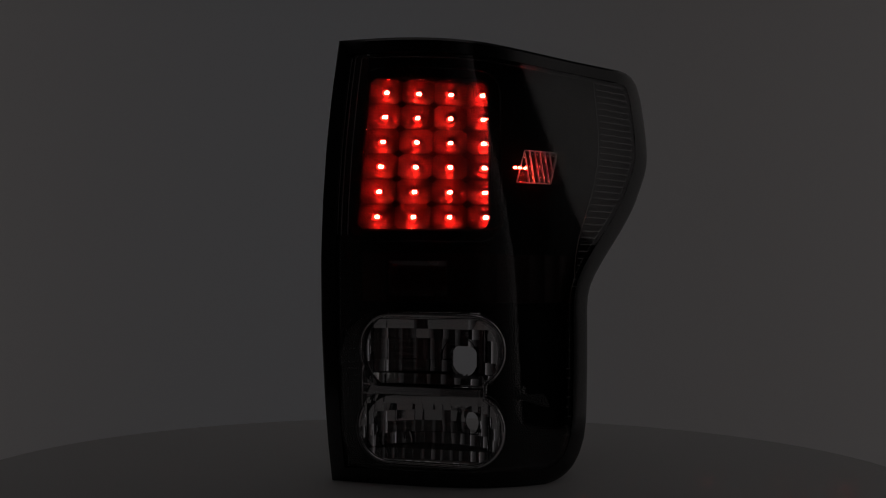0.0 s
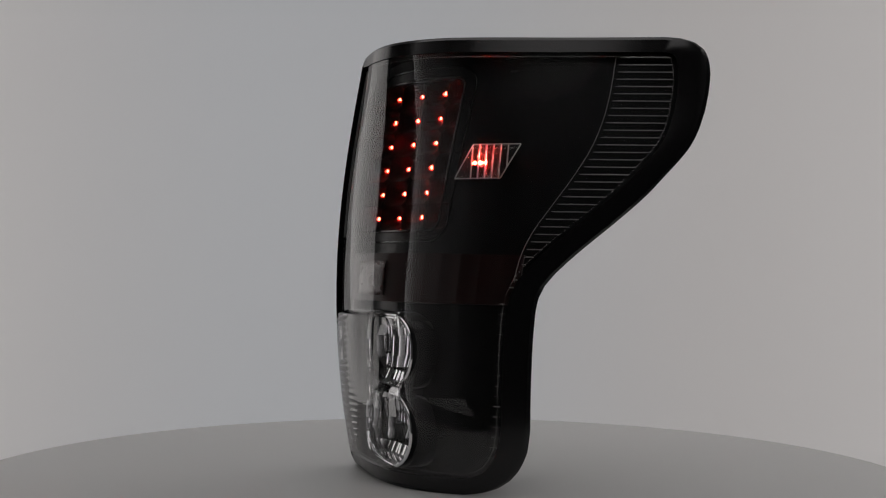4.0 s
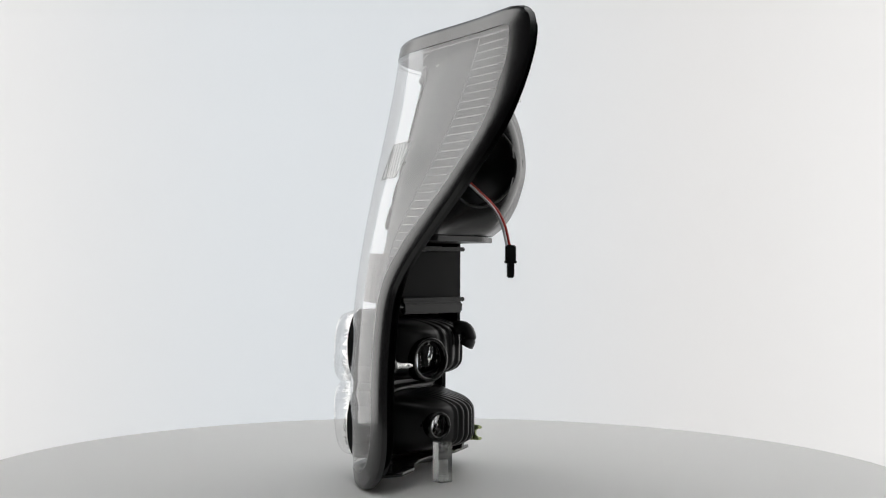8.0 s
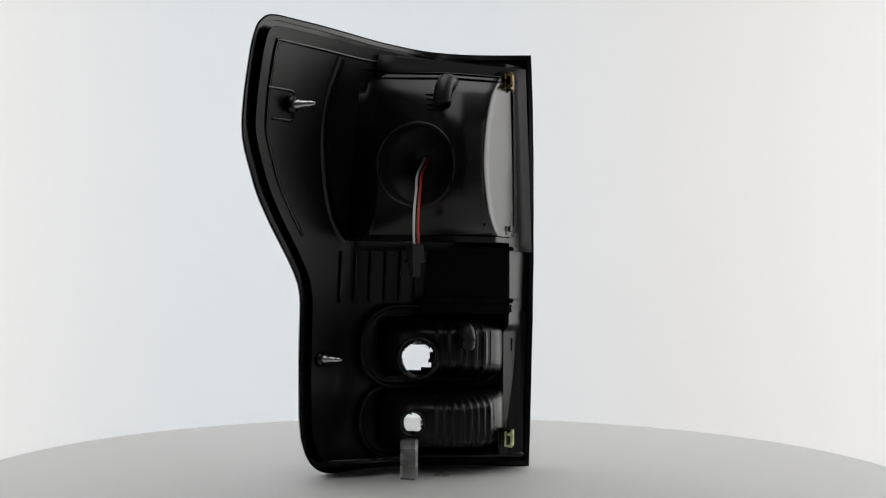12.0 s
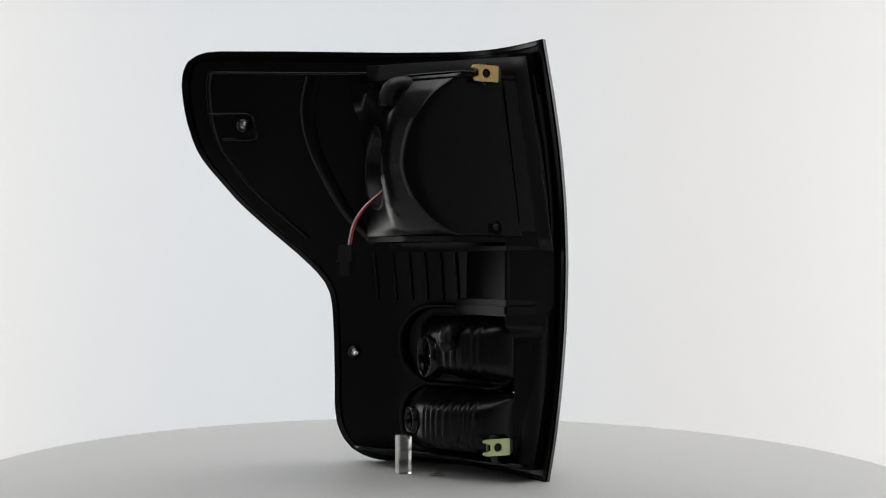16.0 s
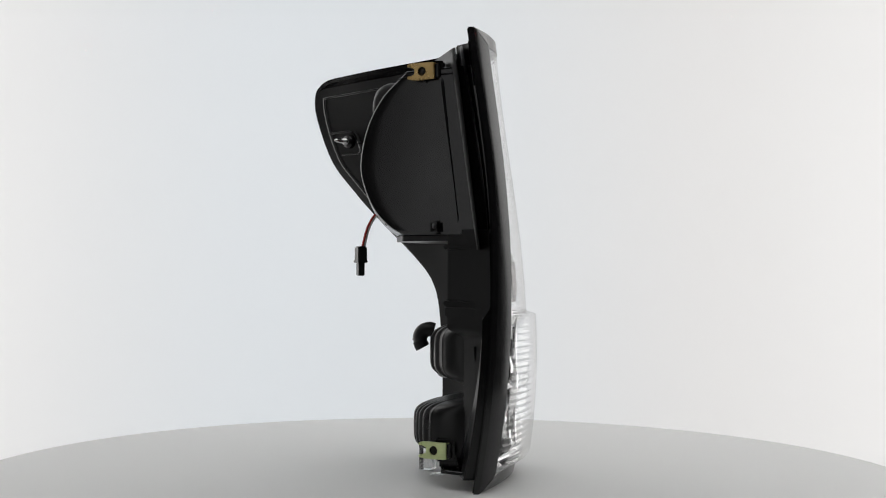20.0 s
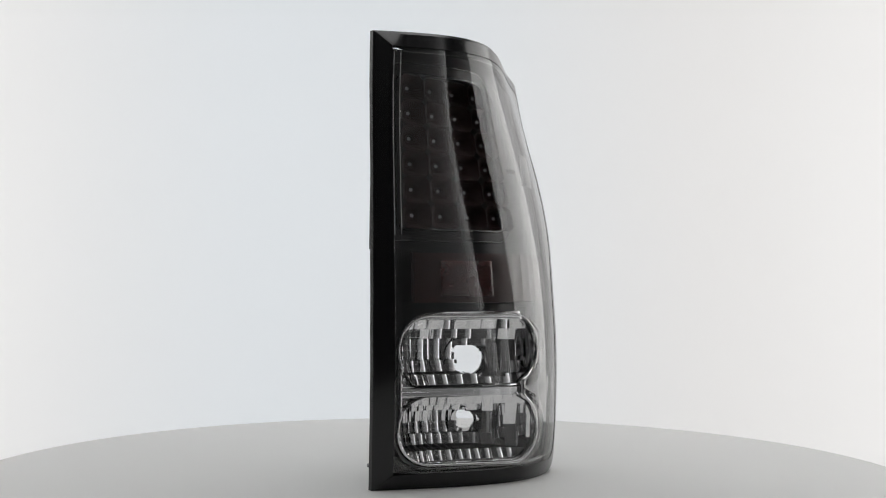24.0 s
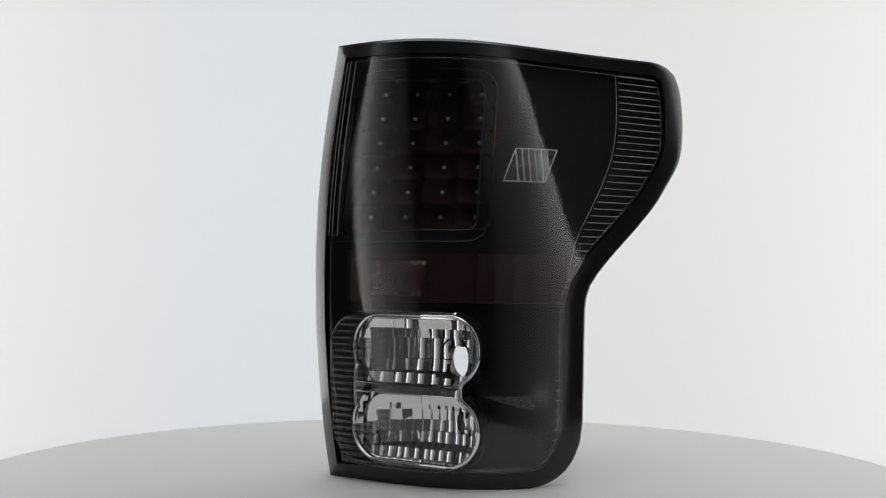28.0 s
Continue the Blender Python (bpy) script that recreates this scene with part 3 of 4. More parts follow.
def make_leds(root):
    panel = empty("led_panel", root)
    leds, marker = [], []
    for i in range(4):
        for j in range(6):
            def corner(du, dv, s, y):
                x = led_x(i + du * 0.5 * s, j + dv * 0.5 * s)
                return (x, led_y(i + du * 0.5 * s, j + dv * 0.5 * s) + y, led_z(j + dv * 0.5 * s))
            b = bmesh.new()
            rings = []
            for s, y in ((1.0, -0.0075), (0.94, -0.0070), (0.74, -0.0032), (0.52, -0.0008), (0.36, 0.0002)):
                r = []
                for k in range(16):
                    a = 2 * math.pi * (k + 0.5) / 16
                    c, d = math.cos(a), math.sin(a)
                    m = max(abs(c), abs(d))
                    q = 1 if s > 0.8 else (0.55 if s > 0.6 else 0.15)
                    f = (1 / m) * q + (1 - q)
                    r.append(b.verts.new(corner(c * f, d * f, s, y)))
                rings.append(r)
            for p, q in zip(rings, rings[1:]):
                for k in range(16):
                    b.faces.new((p[k], p[(k + 1) % 16], q[(k + 1) % 16], q[k]))
            wx, wy, wz = led_x(i, j), led_y(i, j), led_z(j)
            for r, y in ((0.00125, 0.0002), (0.0028, 0.0008), (0.0028, 0.006)):
                rings.append([b.verts.new((wx + 1.25 * r * math.cos(a), wy + y, wz - r * math.sin(a))) for a in (2 * math.pi * (k + 0.5) / 16 for k in range(16))])
            for p, q in zip(rings[-4:], rings[-3:]):
                for k in range(16):
                    b.faces.new((p[k], p[(k + 1) % 16], q[(k + 1) % 16], q[k]))
            b.faces.new(rings[-1])
            part("reflector_cup", sharp(b, 40), M_CUP, panel, "dark moulded cup round one diode")
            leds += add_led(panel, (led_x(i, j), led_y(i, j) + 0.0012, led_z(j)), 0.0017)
    # unseen sheet added to keep light from leaking in round the cups
    b = grid(lambda u, v: (lambda i, j: (led_x(i, j), led_y(i, j) + 0.0075, led_z(j)))(-1.2 + 5.4 * u, -1.3 + 7.6 * v), 10, 12)
    part("leak_board", thick(b, 0.0015), M_MATTE, panel, "black board added to block light behind the diodes")
    for x in (0.0570, 0.0610, 0.0650):
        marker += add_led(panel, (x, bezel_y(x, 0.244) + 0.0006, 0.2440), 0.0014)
        # ring added to block the lit backs of the turned domes from the side
        ring = [(x + 0.0017 * math.cos(t), bezel_y(x, 0.244) - 0.0006, 0.2440 + 0.0015 * math.sin(t)) for t in (2 * math.pi * k / 20 for k in range(21))]
        part("led_side_mask", tube(ring, 0.0005, 8, cap=False), M_MATTE, panel)
    return leds, marker


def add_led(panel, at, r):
    """A diode as two half domes, made up so that turning them outwards imitates its dimming."""
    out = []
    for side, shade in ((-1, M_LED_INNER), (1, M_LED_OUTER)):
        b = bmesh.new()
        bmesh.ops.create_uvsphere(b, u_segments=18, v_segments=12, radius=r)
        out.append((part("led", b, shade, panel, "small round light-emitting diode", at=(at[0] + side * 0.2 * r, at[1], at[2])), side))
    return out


def make_red(root):
    def f(x, z):
        return skin(x, z) + 0.0075 + (0.0011 * abs(math.sin(math.pi * (x - 0.03) / 0.0125)) if x > 0.03 else 0)
    b = row_grid(0.1390, 0.1760, lambda z: -0.060, lambda z: 0.1035, f, 110, 6)
    red = part("red_reflector", thick(b, 0.0055), M_RED, root, "dark red ribbed reflector strip", smooth=False)
    b = row_grid(0.1438, 0.1702, lambda z: -0.040, lambda z: 0.005, lambda x, z: skin(x, z) + 0.0062, 20, 4)
    part("reflector_pane", thick(b, 0.001), M_PANE, red, "smooth red pane")


HOLES = ((0.0180, 0.0931, 0.0128), (0.0247, 0.0426, 0.0078))


ROWS = ((0.0, 0.15, 0.33, 0.67, 0.85, 1.0), (0.0, 0.15, 0.32, 0.5, 0.68, 0.85, 1.0))
TILTS = ((21, 12, 1, -9, -13), (21, 14, 6, -1, -8, -12))      # degrees by which each row of facets looks up


def facets(k, half, keep):
    """Bowl k as rows of stepped facets, each a shallow upright flute, joined by narrow risers."""
    cz, hz = LAMPS[k]
    cw = (0.0105, 0.0072)[k]
    hz -= 0.0002
    rnd = random.Random(5 + k)
    bm = bmesh.new()
    for j, up in enumerate(TILTS[k]):
        za, zb = (cz + 0.955 * hz * (2 * ROWS[k][j + i] - 1) for i in (0, 1))
        zm = (za + zb) / 2
        lo, hi = min(half(za, -1), half(zb, -1)), max(half(za, 1), half(zb, 1))
        last = None
        for i in range(int(math.floor(lo / cw)), int(math.ceil(hi / cw))):
            xa, xb = i * cw, (i + 1) * cw
            xm = (xa + xb) / 2
            e = 0.002
            slope = (smooth_bowl(k, xm + e, zm) - smooth_bowl(k, xm - e, zm)) / (2 * e)
            ax = max(-0.75, min(0.75, 0.55 * math.atan(slope))) + rnd.uniform(-0.11, 0.11)
            az = radians(up + rnd.uniform(-6, 6))
            yc = smooth_bowl(k, min(max(xm, lo + 0.002), hi - 0.002), zm)
            for x in (max(xa, lo), xm, min(xb, hi)):
                for z in (za, zb):
                    yc = min(yc, smooth_bowl(k, x, z) + 0.0022 - math.tan(ax) * (x - xm) - math.tan(az) * (z - zm))
            nu, nv = 8, 3
            vs = []
            for b in range(nv + 1):
                z = za + (zb - za) * b / nv
                row = []
                for a in range(nu + 1):
                    x = min(max(xa + (xb - xa) * a / nu, half(z, -1)), half(z, 1))
                    u = (x - xm) / (xb - xm)
                    y = yc + math.tan(ax) * (x - xm) + math.tan(az) * (z - zm) - 0.085 * cw * (1 - u * u)
                    row.append((bm.verts.new((x, max(y, front_y(x) + 0.0032), z)), x, z))
                vs.append(row)
            cells = [(vs[b][a], vs[b][a + 1], vs[b + 1][a + 1], vs[b + 1][a]) for b in range(nv) for a in range(nu)]
            if last:
                cells += [(last[b], vs[b][0], vs[b + 1][0], last[b + 1]) for b in range(nv)]
            for q in cells:
                if keep(sum(w[1] for w in q) / 4, sum(w[2] for w in q) / 4) and len({tuple(w[0].co) for w in q}) == 4:
                    bm.faces.new([w[0] for w in q])
            last = [row[-1] for row in vs]
    bmesh.ops.delete(bm, geom=[v for v in bm.verts if not v.link_faces], context="VERTS")
    return sharp(bm, 12)


def make_bowls(root):
    lamp = empty("double_lamp", root)
    for k, (cz, hz) in enumerate(((0.1005, 0.0262), (0.0420, 0.0262))):
        shape = lambda x, z: rrect(x, z, -0.0078, cz, 0.0535, hz, 0.0140)
        hx, hzz, hr = HOLES[k]

        def half(z, sgn):
            lo, hi = 0.0, 0.0535
            for _ in range(24):
                m = (lo + hi) / 2
                if shape(-0.0078 + sgn * m, z) < 0:
                    lo = m
                else:
                    hi = m
            return -0.0078 + sgn * lo

        def lobes(x, z, grow=0.0):
            a = math.atan2(z - hzz, x - hx)
            n = 5 if k == 0 else 4
            return math.hypot((x - hx) * 1.12, z - hzz) - hr * (1 + 0.07 * math.copysign(1, math.sin(n * a + 0.6))) - grow
        keep = lambda x, z: lobes(x, z) > 0
        def stepped(x, z):
            d = abs(z - hzz)
            return d > 0.98 * hr or abs(x - hx) > hr * (0.86 if d > 0.34 * hr else 0.70)
        part("reflector_bowl", facets(k, half, stepped), M_CHROME, lamp, "faceted chrome reflector bowl")

        def back(x, z):
            per = (0.0092, 0.0064)[k]
            rib = 0.0020 * step(0.15, 0.85, 0.5 + 0.5 * math.sin(2 * math.pi * x / per)) * step(-0.043, -0.039, x) * (1 - step(0.006, 0.010, x))
            return smooth_bowl(k, x, z) + 0.0035 + rib
        b = row_grid(cz - hz + 0.0002, cz + hz - 0.0002, lambda z: half(z, -1), lambda z: half(z, 1), back, 160, 50, keep=keep)
        part("bowl_back", b, M_RIBBED, lamp, "ribbed black back of the lamp bowl", smooth=True)
        # black band added round the bowl to block light leaking past its edge
        rim_ = contour(lambda x, z: shape(x, z) - 0.0005, -0.0078, cz, 140)
        s = bmesh.new()
        A = [s.verts.new((x, front_y(x) + 0.0033, z)) for x, z in rim_]
        B = [s.verts.new((x, max(back_y(x, z), front_y(x) + 0.0042) + 0.0014, z)) for x, z in rim_]
        for n in range(len(A)):
            s.faces.new((A[n - 1], A[n], B[n], B[n - 1]))
        part("bowl_skirt", thick(s, 0.0008), M_WALL, lamp)
        s = bmesh.new()
        rim_ = contour(lambda x, z: shape(x, z) + 0.0004, -0.0078, cz, 140)
        A = [s.verts.new((x, front_y(x) + 0.0031, z)) for x, z in rim_]
        B = [s.verts.new((x, max(front_y(x) + 0.004, front_y(x) + 0.0035 + 0.018 * (1 - step(0.034, 0.044, abs(x + 0.0078)))), cz + 0.985 * (z - cz))) for x, z in rim_]
        for n in range(len(A)):
            s.faces.new((A[n], A[n - 1], B[n - 1], B[n]))
        part("bowl_side", s, M_CHROME, lamp)
        # socket collar
        y0 = smooth_bowl(k, hx, hzz) + 0.004
        ax = Vector((math.cos(radians(58)), math.sin(radians(58)), 0))
        sd = Vector((-ax.y, ax.x, 0))
        r0, r1 = hr * 1.12, hr * 1.35
        c = bmesh.new()
        rings = []
        for r, d in ((r0, -0.003), (r0, 0.004), (r1, 0.004), (r1, -0.008)):
            rings.append([c.verts.new(Vector((hx, y0, hzz)) + ax * d + r * (math.cos(t) * sd + math.sin(t) * Vector((0, 0, 1)))) for t in (2 * math.pi * q / 40 for q in range(40))])
        for p, q in zip(rings, rings[1:]):
            for n in range(40):
                c.faces.new((p[n], p[(n + 1) % 40], q[(n + 1) % 40], q[n]))
        part("socket_collar", sharp(c), M_BLACK, lamp)
    # chrome plate round both bowls, with a rounded lip
    inside = lambda x, z: min(rrect(x, z, -0.0078, 0.1005, 0.0535, 0.0262, 0.0140), rrect(x, z, -0.0078, 0.0420, 0.0535, 0.0262, 0.0140))
    e = rows_of(contour(lambda x, z: lamp8(x, z, -0.0015), -0.012, 0.0725, 200))
    b = row_grid(0.0158, 0.1293, lambda z: e(z)[0], lambda z: e(z)[1], lambda x, z: front_y(x) + 0.003 + (0.45 * (z - 0.0713) if abs(z - 0.0713) < 0.0034 else 0), 150, 300, keep=lambda x, z: inside(x, z) > -0.0006)
    part("chrome_plate", b, M_CHROME, lamp, "bright chrome surround")
    P = contour(lambda x, z: lamp8(x, z, -0.0005), -0.012, 0.0725, 160)
    Q = contour(lambda x, z: lamp8(x, z, -0.0035), -0.012, 0.0725, 160)
    g = bmesh.new()
    rings = [[g.verts.new((x, front_y(x) + d, z)) for x, z in C] for C, d in ((P, 0.004), (P, -0.0012), ([((a[0] + c[0]) / 2, (a[1] + c[1]) / 2) for a, c in zip(P, Q)], -0.0024), (Q, -0.0012), (Q, 0.004))]
    for p, q in zip(rings, rings[1:]):
        for n in range(len(p)):
            g.faces.new((p[n - 1], p[n], q[n], q[n - 1]))
    part("chrome_lip", g, M_CHROME, lamp, "rounded chrome lip in a figure of eight")
    b = grid(lambda u, v: (-0.046 + 0.076 * u, front_y(-0.046 + 0.076 * u) - 0.0020 + 0.0026 * v, 0.1262 + 0.0056 * v), 30, 4)
    part("chrome_ledge", thick(b, 0.0008), M_CHROME, lamp, "sloping chrome ledge over the upper bowl")


BOWL = ([(-0.0613, -0.029), (-0.056, -0.018), (-0.045, -0.006), (-0.03, 0.002), (-0.018, 0.004), (0, -0.001), (0.018, -0.0095), (0.032, -0.022), (0.042, -0.041), (0.0457, -0.0565)],
        [(-0.0613, -0.029), (-0.056, -0.013), (-0.045, 0.002), (-0.03, 0.0120), (-0.012, 0.0163), (0.006, 0.0115), (0.0245, 0.001), (0.035, -0.015), (0.042, -0.036), (0.0457, -0.0565)])
LAMPS = ((0.1005, 0.0262), (0.0420, 0.0262))


def smooth_bowl(k, x, z):
    """Depth of lamp bowl k (0 upper, 1 lower) without its facets."""
    cz, hz = LAMPS[k]
    f = front_y(x) + 0.003
    return f + max(0.0, spline(BOWL[k], x) - f) * max(0, 1 - abs((z - cz) / hz) ** 5)


# ---------------------------------------------------------------- the lamp's black back
def bowls_at(x, z):
    """Signed distance to the two bowls' openings."""
    return min(rrect(x, z, -0.0078, 0.1005, 0.0535, 0.0262, 0.0140), rrect(x, z, -0.0078, 0.0420, 0.0535, 0.0262, 0.0140))


def make_housing(root):
    A, B, C = inset(OUT, 0.0012), inset(OUT, 0.0042), inset(OUT, 0.0095)
    f = frustum(A, 0.0063, A, 0.0076)
    frustum(A, 0.0076, B, 0.0084, f); frustum(B, 0.0084, B, 0.0064, f); frustum(B, 0.0064, C, 0.0064, f)
    frustum(C, 0.0064, C, lambda x, z: 0.0165 + deeper(x) if x > -0.055 or z < 0.128 else 0.0110 if z < 0.19 or z > 0.312 else 0.0078, f)
    bmesh.ops.remove_doubles(f, verts=f.verts, dist=1e-6)
    span = rows_of(C)
    body = part("housing", sharp(f, 40), M_BLACK, root, "black moulded plastic housing")
    keep = lambda x, z: bowls_at(x, z) > -0.0008 and in_window(x, z) > 0 and not (x < -0.055 and 0.128 < z)
    b = row_grid(0.0097, 0.3323, lambda z: span(z)[0], lambda z: span(z)[1], lambda x, z: max(back_y(x, z), front_y(x) + 0.0042 if lamp8(x, z) < 0.004 else -1), 150, 190, keep=keep)
    part("back_wall", b, M_WALL, body)
    # sloping corner over the diode housing
    def corner(u, v):
        z = 0.300 + 0.0325 * v
        x = (lerp(LEFT, z) + 0.0092) * (1 - u) - 0.052 * u
        return (x, skin(x, z) + 0.0108 + 0.0150 * step(-0.072, -0.052, x), drop(x, z))
    part("corner_wall", grid(corner, 12, 8), M_WALL, body)
    # inner side wall below the diode housing, shallower beside the two bowls
    def side(u, v):
        z = 0.012 + 0.1815 * v
        a = lerp(LEFT, z) + 0.0095
        deep = -0.0165 + 0.0125 * step(0.112, 0.120, z)
        return (a * (1 - u) - 0.058 * u, (skin(a, z) + 0.0105) * (1 - u) + deep * u, z)
    b = grid(side, 25, 84)
    part("side_wall", sharp(thick(b, 0.003)), M_WALL, body)
    b = grid(lambda u, v: (lambda x: (x, (skin(x, 0.012) + 0.009) * (1 - v) + min(0.0, skin(x, 0.012) + 0.05) * v, 0.0125 + 0.003 * v))(-0.070 + 0.160 * u), 30, 4)
    part("bottom_wall", thick(b, 0.0025), M_BLACK, body)
    # rounded walls round the two bowls
    for cz, hz, r, high in ((0.1010, 0.0345, 0.032, 0.011), (0.0408, 0.0300, 0.027, 0.008)):
        shroud("bowl_shroud", lambda x, z: rrect(x, z, 0.0, cz, 0.0620, hz, r), (0.0, cz), high, body)
    # moulded ridges and steps on the back
    ridge("moulded_ridge", [(0.0947, 0.321), (0.1028, 0.294), (0.1042, 0.266), (0.1001, 0.238), (0.092, 0.210), (0.0774, 0.186)], 0.0045, body)
    run = [q for q in inset(OUT, 0.0185)[6:] if q[0] > 0.0 and q[1] > 0.185]
    ridge("moulded_ridge", run, 0.0012, body, smooth_run=False)
    ridge("moulded_ridge", [(0.158, 0.291), (0.148, 0.2912), (0.137, 0.291), (0.1345, 0.288), (0.1345, 0.280)], 0.0011, body)
    ridge("moulded_ridge", [(0.153, 0.271), (0.146, 0.271), (0.138, 0.271), (0.1350, 0.2735), (0.1345, 0.279)], 0.0011, body)
    return body


def shroud(name, f, mid, high, parent):
    """A rounded upstanding wall on the back, round the outline f."""
    outer, inner = contour(f, *mid, 96), contour(lambda x, z: f(x, z) + 0.0042, *mid, 96)
    half = [((a[0] + c[0]) / 2, (a[1] + c[1]) / 2) for a, c in zip(outer, inner)]
    b = bmesh.new()
    rings = []
    for C, h in ((outer, -0.001), (outer, 0.75 * high), (half, high), (inner, 0.75 * high), (inner, -0.001)):
        rings.append([b.verts.new((x, back_y(x, z) + h * step(-0.066, -0.050, x), z)) for x, z in C])
    for p, q in zip(rings, rings[1:]):
        for k in range(len(p)):
            b.faces.new((p[k - 1], p[k], q[k], q[k - 1]))
    return part(name, b, M_WALL, parent)


def letters(word, size, at, turn, parent):
    """Raised characters on an upright face that looks back."""
    cu = bpy.data.curves.new("moulded_letters", "FONT")
    cu.body = word
    cu.size = size * K
    cu.extrude = 0.0005 * K
    cu.align_x = "CENTER"
    cu.materials.append(M_MATTE)
    ob = new("moulded_letters", cu)
    ob.parent = parent
    ob.matrix_local = pose(at[0] * K, at[1] * K, at[2] * K, 90, 0, 180 + turn)
    return ob


def ridge(name, pts, w, parent, lift=0.0165, n=24, high=0.0014, smooth_run=True):
    """A low moulded band, w to each side, that follows the back wall through (x, z) places."""
    P = curve([(x, 0, z) for x, z in pts], n) if smooth_run else [Vector((x, 0, z)) for x, z in pts]
    rows = []
    b = bmesh.new()
    for i, p in enumerate(P):
        d = (P[min(i + 1, len(P) - 1)] - P[max(i - 1, 0)]).normalized()
        row = []
        for s in (-1.0, -0.7, 0, 0.7, 1.0):
            x, z = p.x + d.z * w * s, p.z - d.x * w * s
            row.append(b.verts.new((x, back_y(x, z) + lift - 0.0165 + (high if abs(s) < 0.9 else -0.0006), drop(x, z))))
        rows.append(row)
    for q, r in zip(rows, rows[1:]):
        for k in range(4):
            b.faces.new((q[k], q[k + 1], r[k + 1], r[k]))
    return part(name, sharp(b, 25), M_BLACK, parent)


def make_led_housing(root):
    """The bulging box behind the diodes, with its round socket recess."""
    D = (0.075, 0.005)
    zs = [(0.190, 0.66), (0.196, 0.76), (0.206, 0.86), (0.22, 0.94), (0.24, 1.0), (0.26, 0.985), (0.28, 0.92), (0.298, 0.80), (0.308, 0.68), (0.3155, 0.58)]

    def plan(z):
        e = spline(zs, z)
        a = Vector((lerp(LEFT, z) + 0.0098, skin(lerp(LEFT, z) + 0.0098, z) + 0.0076))
        b = a + (Vector((-0.012, 0.065)) - a) * e
        c = Vector(D) + (Vector((0.0615, 0.0225)) - Vector(D)) * e
        d = Vector((D[0], skin(D[0], z) + 0.018))
        m0 = (Vector(D) + a) / 2
        m = m0 + (Vector((0.0110, 0.0650)) - m0) * e
        out = [a + (b - a) * t / 8 for t in range(8)]
        out += [b + (a - b).normalized() * 0.0016, b + ((a - b).normalized() + (m - b).normalized()) * 0.0005, b + (m - b).normalized() * 0.0016]
        out += [b + (m - b) * t / 10 for t in (2, 4, 5, 6)]
        u, v = (b - m).normalized() * 0.009, (c - m).normalized() * 0.009
        out += [m + u * (1 - t) ** 2 + v * t * t for t in (0, 0.25, 0.5, 0.75, 1)]
        out += [m + (c - m) * t / 46 for t in range(8, 45)]
        b = m
        out += [c + (b - c).normalized() * 0.004, c + ((b - c).normalized() + (d - c).normalized()) * 0.0012, c + (d - c).normalized() * 0.004]
        out += [c + (d - c) * t / 4 for t in range(2, 5)]
        return out
    lev = [0.190 + 0.1255 * k / 84 for k in range(85)]
    b = bmesh.new()
    rings = [[b.verts.new((p.x, p.y, z)) for p in plan(z)] for z in lev]
    for p, q in zip(rings, rings[1:]):
        for i in range(len(p) - 1):
            b.faces.new((p[i], p[i + 1], q[i + 1], q[i]))
    b.faces.new(rings[0][::-1]); b.faces.new(rings[-1])
    bmesh.ops.recalc_face_normals(b, faces=b.faces)
    # round recess with a rim, facing back and outwards
    ax = Vector((math.cos(radians(49)), math.sin(radians(49)), 0)); sd = Vector((-ax.y, ax.x, 0)); up = Vector((0, 0, 1))
    mid = Vector((0.0362, 0.0436, 0.2430))

    def across(v):
        w = v - mid
        return math.hypot(w.dot(sd), w.z), w.dot(ax)
    gone = [f for f in b.faces if across(f.calc_center_median())[0] < 0.0312 and across(f.calc_center_median())[1] > -0.012]
    bmesh.ops.delete(b, geom=gone, context="FACES")
    box_ = part("diode_housing", sharp(b, 28), M_BLACK, root, "bulging black box behind the diodes")

    def face_d(s, z):
        q = plan(z)
        for m, n in zip(q[8:-4], q[9:-4]):
            e, g = (Vector((*m, z)) - mid).dot(sd), (Vector((*n, z)) - mid).dot(sd)
            if (e - s) * (g - s) <= 0:
                return (Vector((*m, z)) - mid).dot(ax)
        return -0.002
    c = bmesh.new()
    rings = []
    for r, d, hold in ((0.0330, -0.0006, 1), (0.0326, 0.0007, 1), (0.0314, 0.0007, 1), (0.0308, -0.0002, 1), (0.0302, -0.003, 1), (0.0290, -0.019, 0), (0.0195, -0.0205, 0), (0.0190, -0.031, 0), (0.0003, -0.031, 0)):
        ring = []
        for k in range(56):
            t = 2 * math.pi * k / 56
            s, h = r * math.cos(t), r * math.sin(t)
            ring.append(c.verts.new(mid + ax * (d + (face_d(s, mid.z + h) if hold else 0)) + s * sd + h * up))
        rings.append(ring)
    for p, q in zip(rings, rings[1:]):
        for k in range(56):
            c.faces.new((p[k], p[(k + 1) % 56], q[(k + 1) % 56], q[k]))
    part("socket_recess", sharp(c, 30), M_MATTE, box_, "deep black round socket recess")
    # small foot with its screw
    foot = part("screw_foot", box((0.020, 0.012, 0.0105), (-0.0475, -0.001, 0.1955), -50, 0.0018), M_BLACK, box_, smooth=False)
    part("screw", tube([(-0.052, 0.003, 0.1965), (-0.0555, 0.0065, 0.1965)], [0.0028, 0.0024], 14), M_MATTE, foot)
    # flange under the box
    q = plan(0.191)
    c0 = Vector((0.0, -0.01))
    edge = [v - (v - c0).normalized() * 0.0012 for v in q]
    part("flange", prism([(v.x, v.y) for v in edge], 0.1852, 0.1892, 0.0), M_WALL, box_, smooth=False)
    # two thin ledges along the top edge
    for z in (0.3105, 0.3148):
        q = plan(z)
        b = bmesh.new()
        lo = [b.verts.new((v.x, v.y, z - 0.0007)) for v in q[2:-1]]
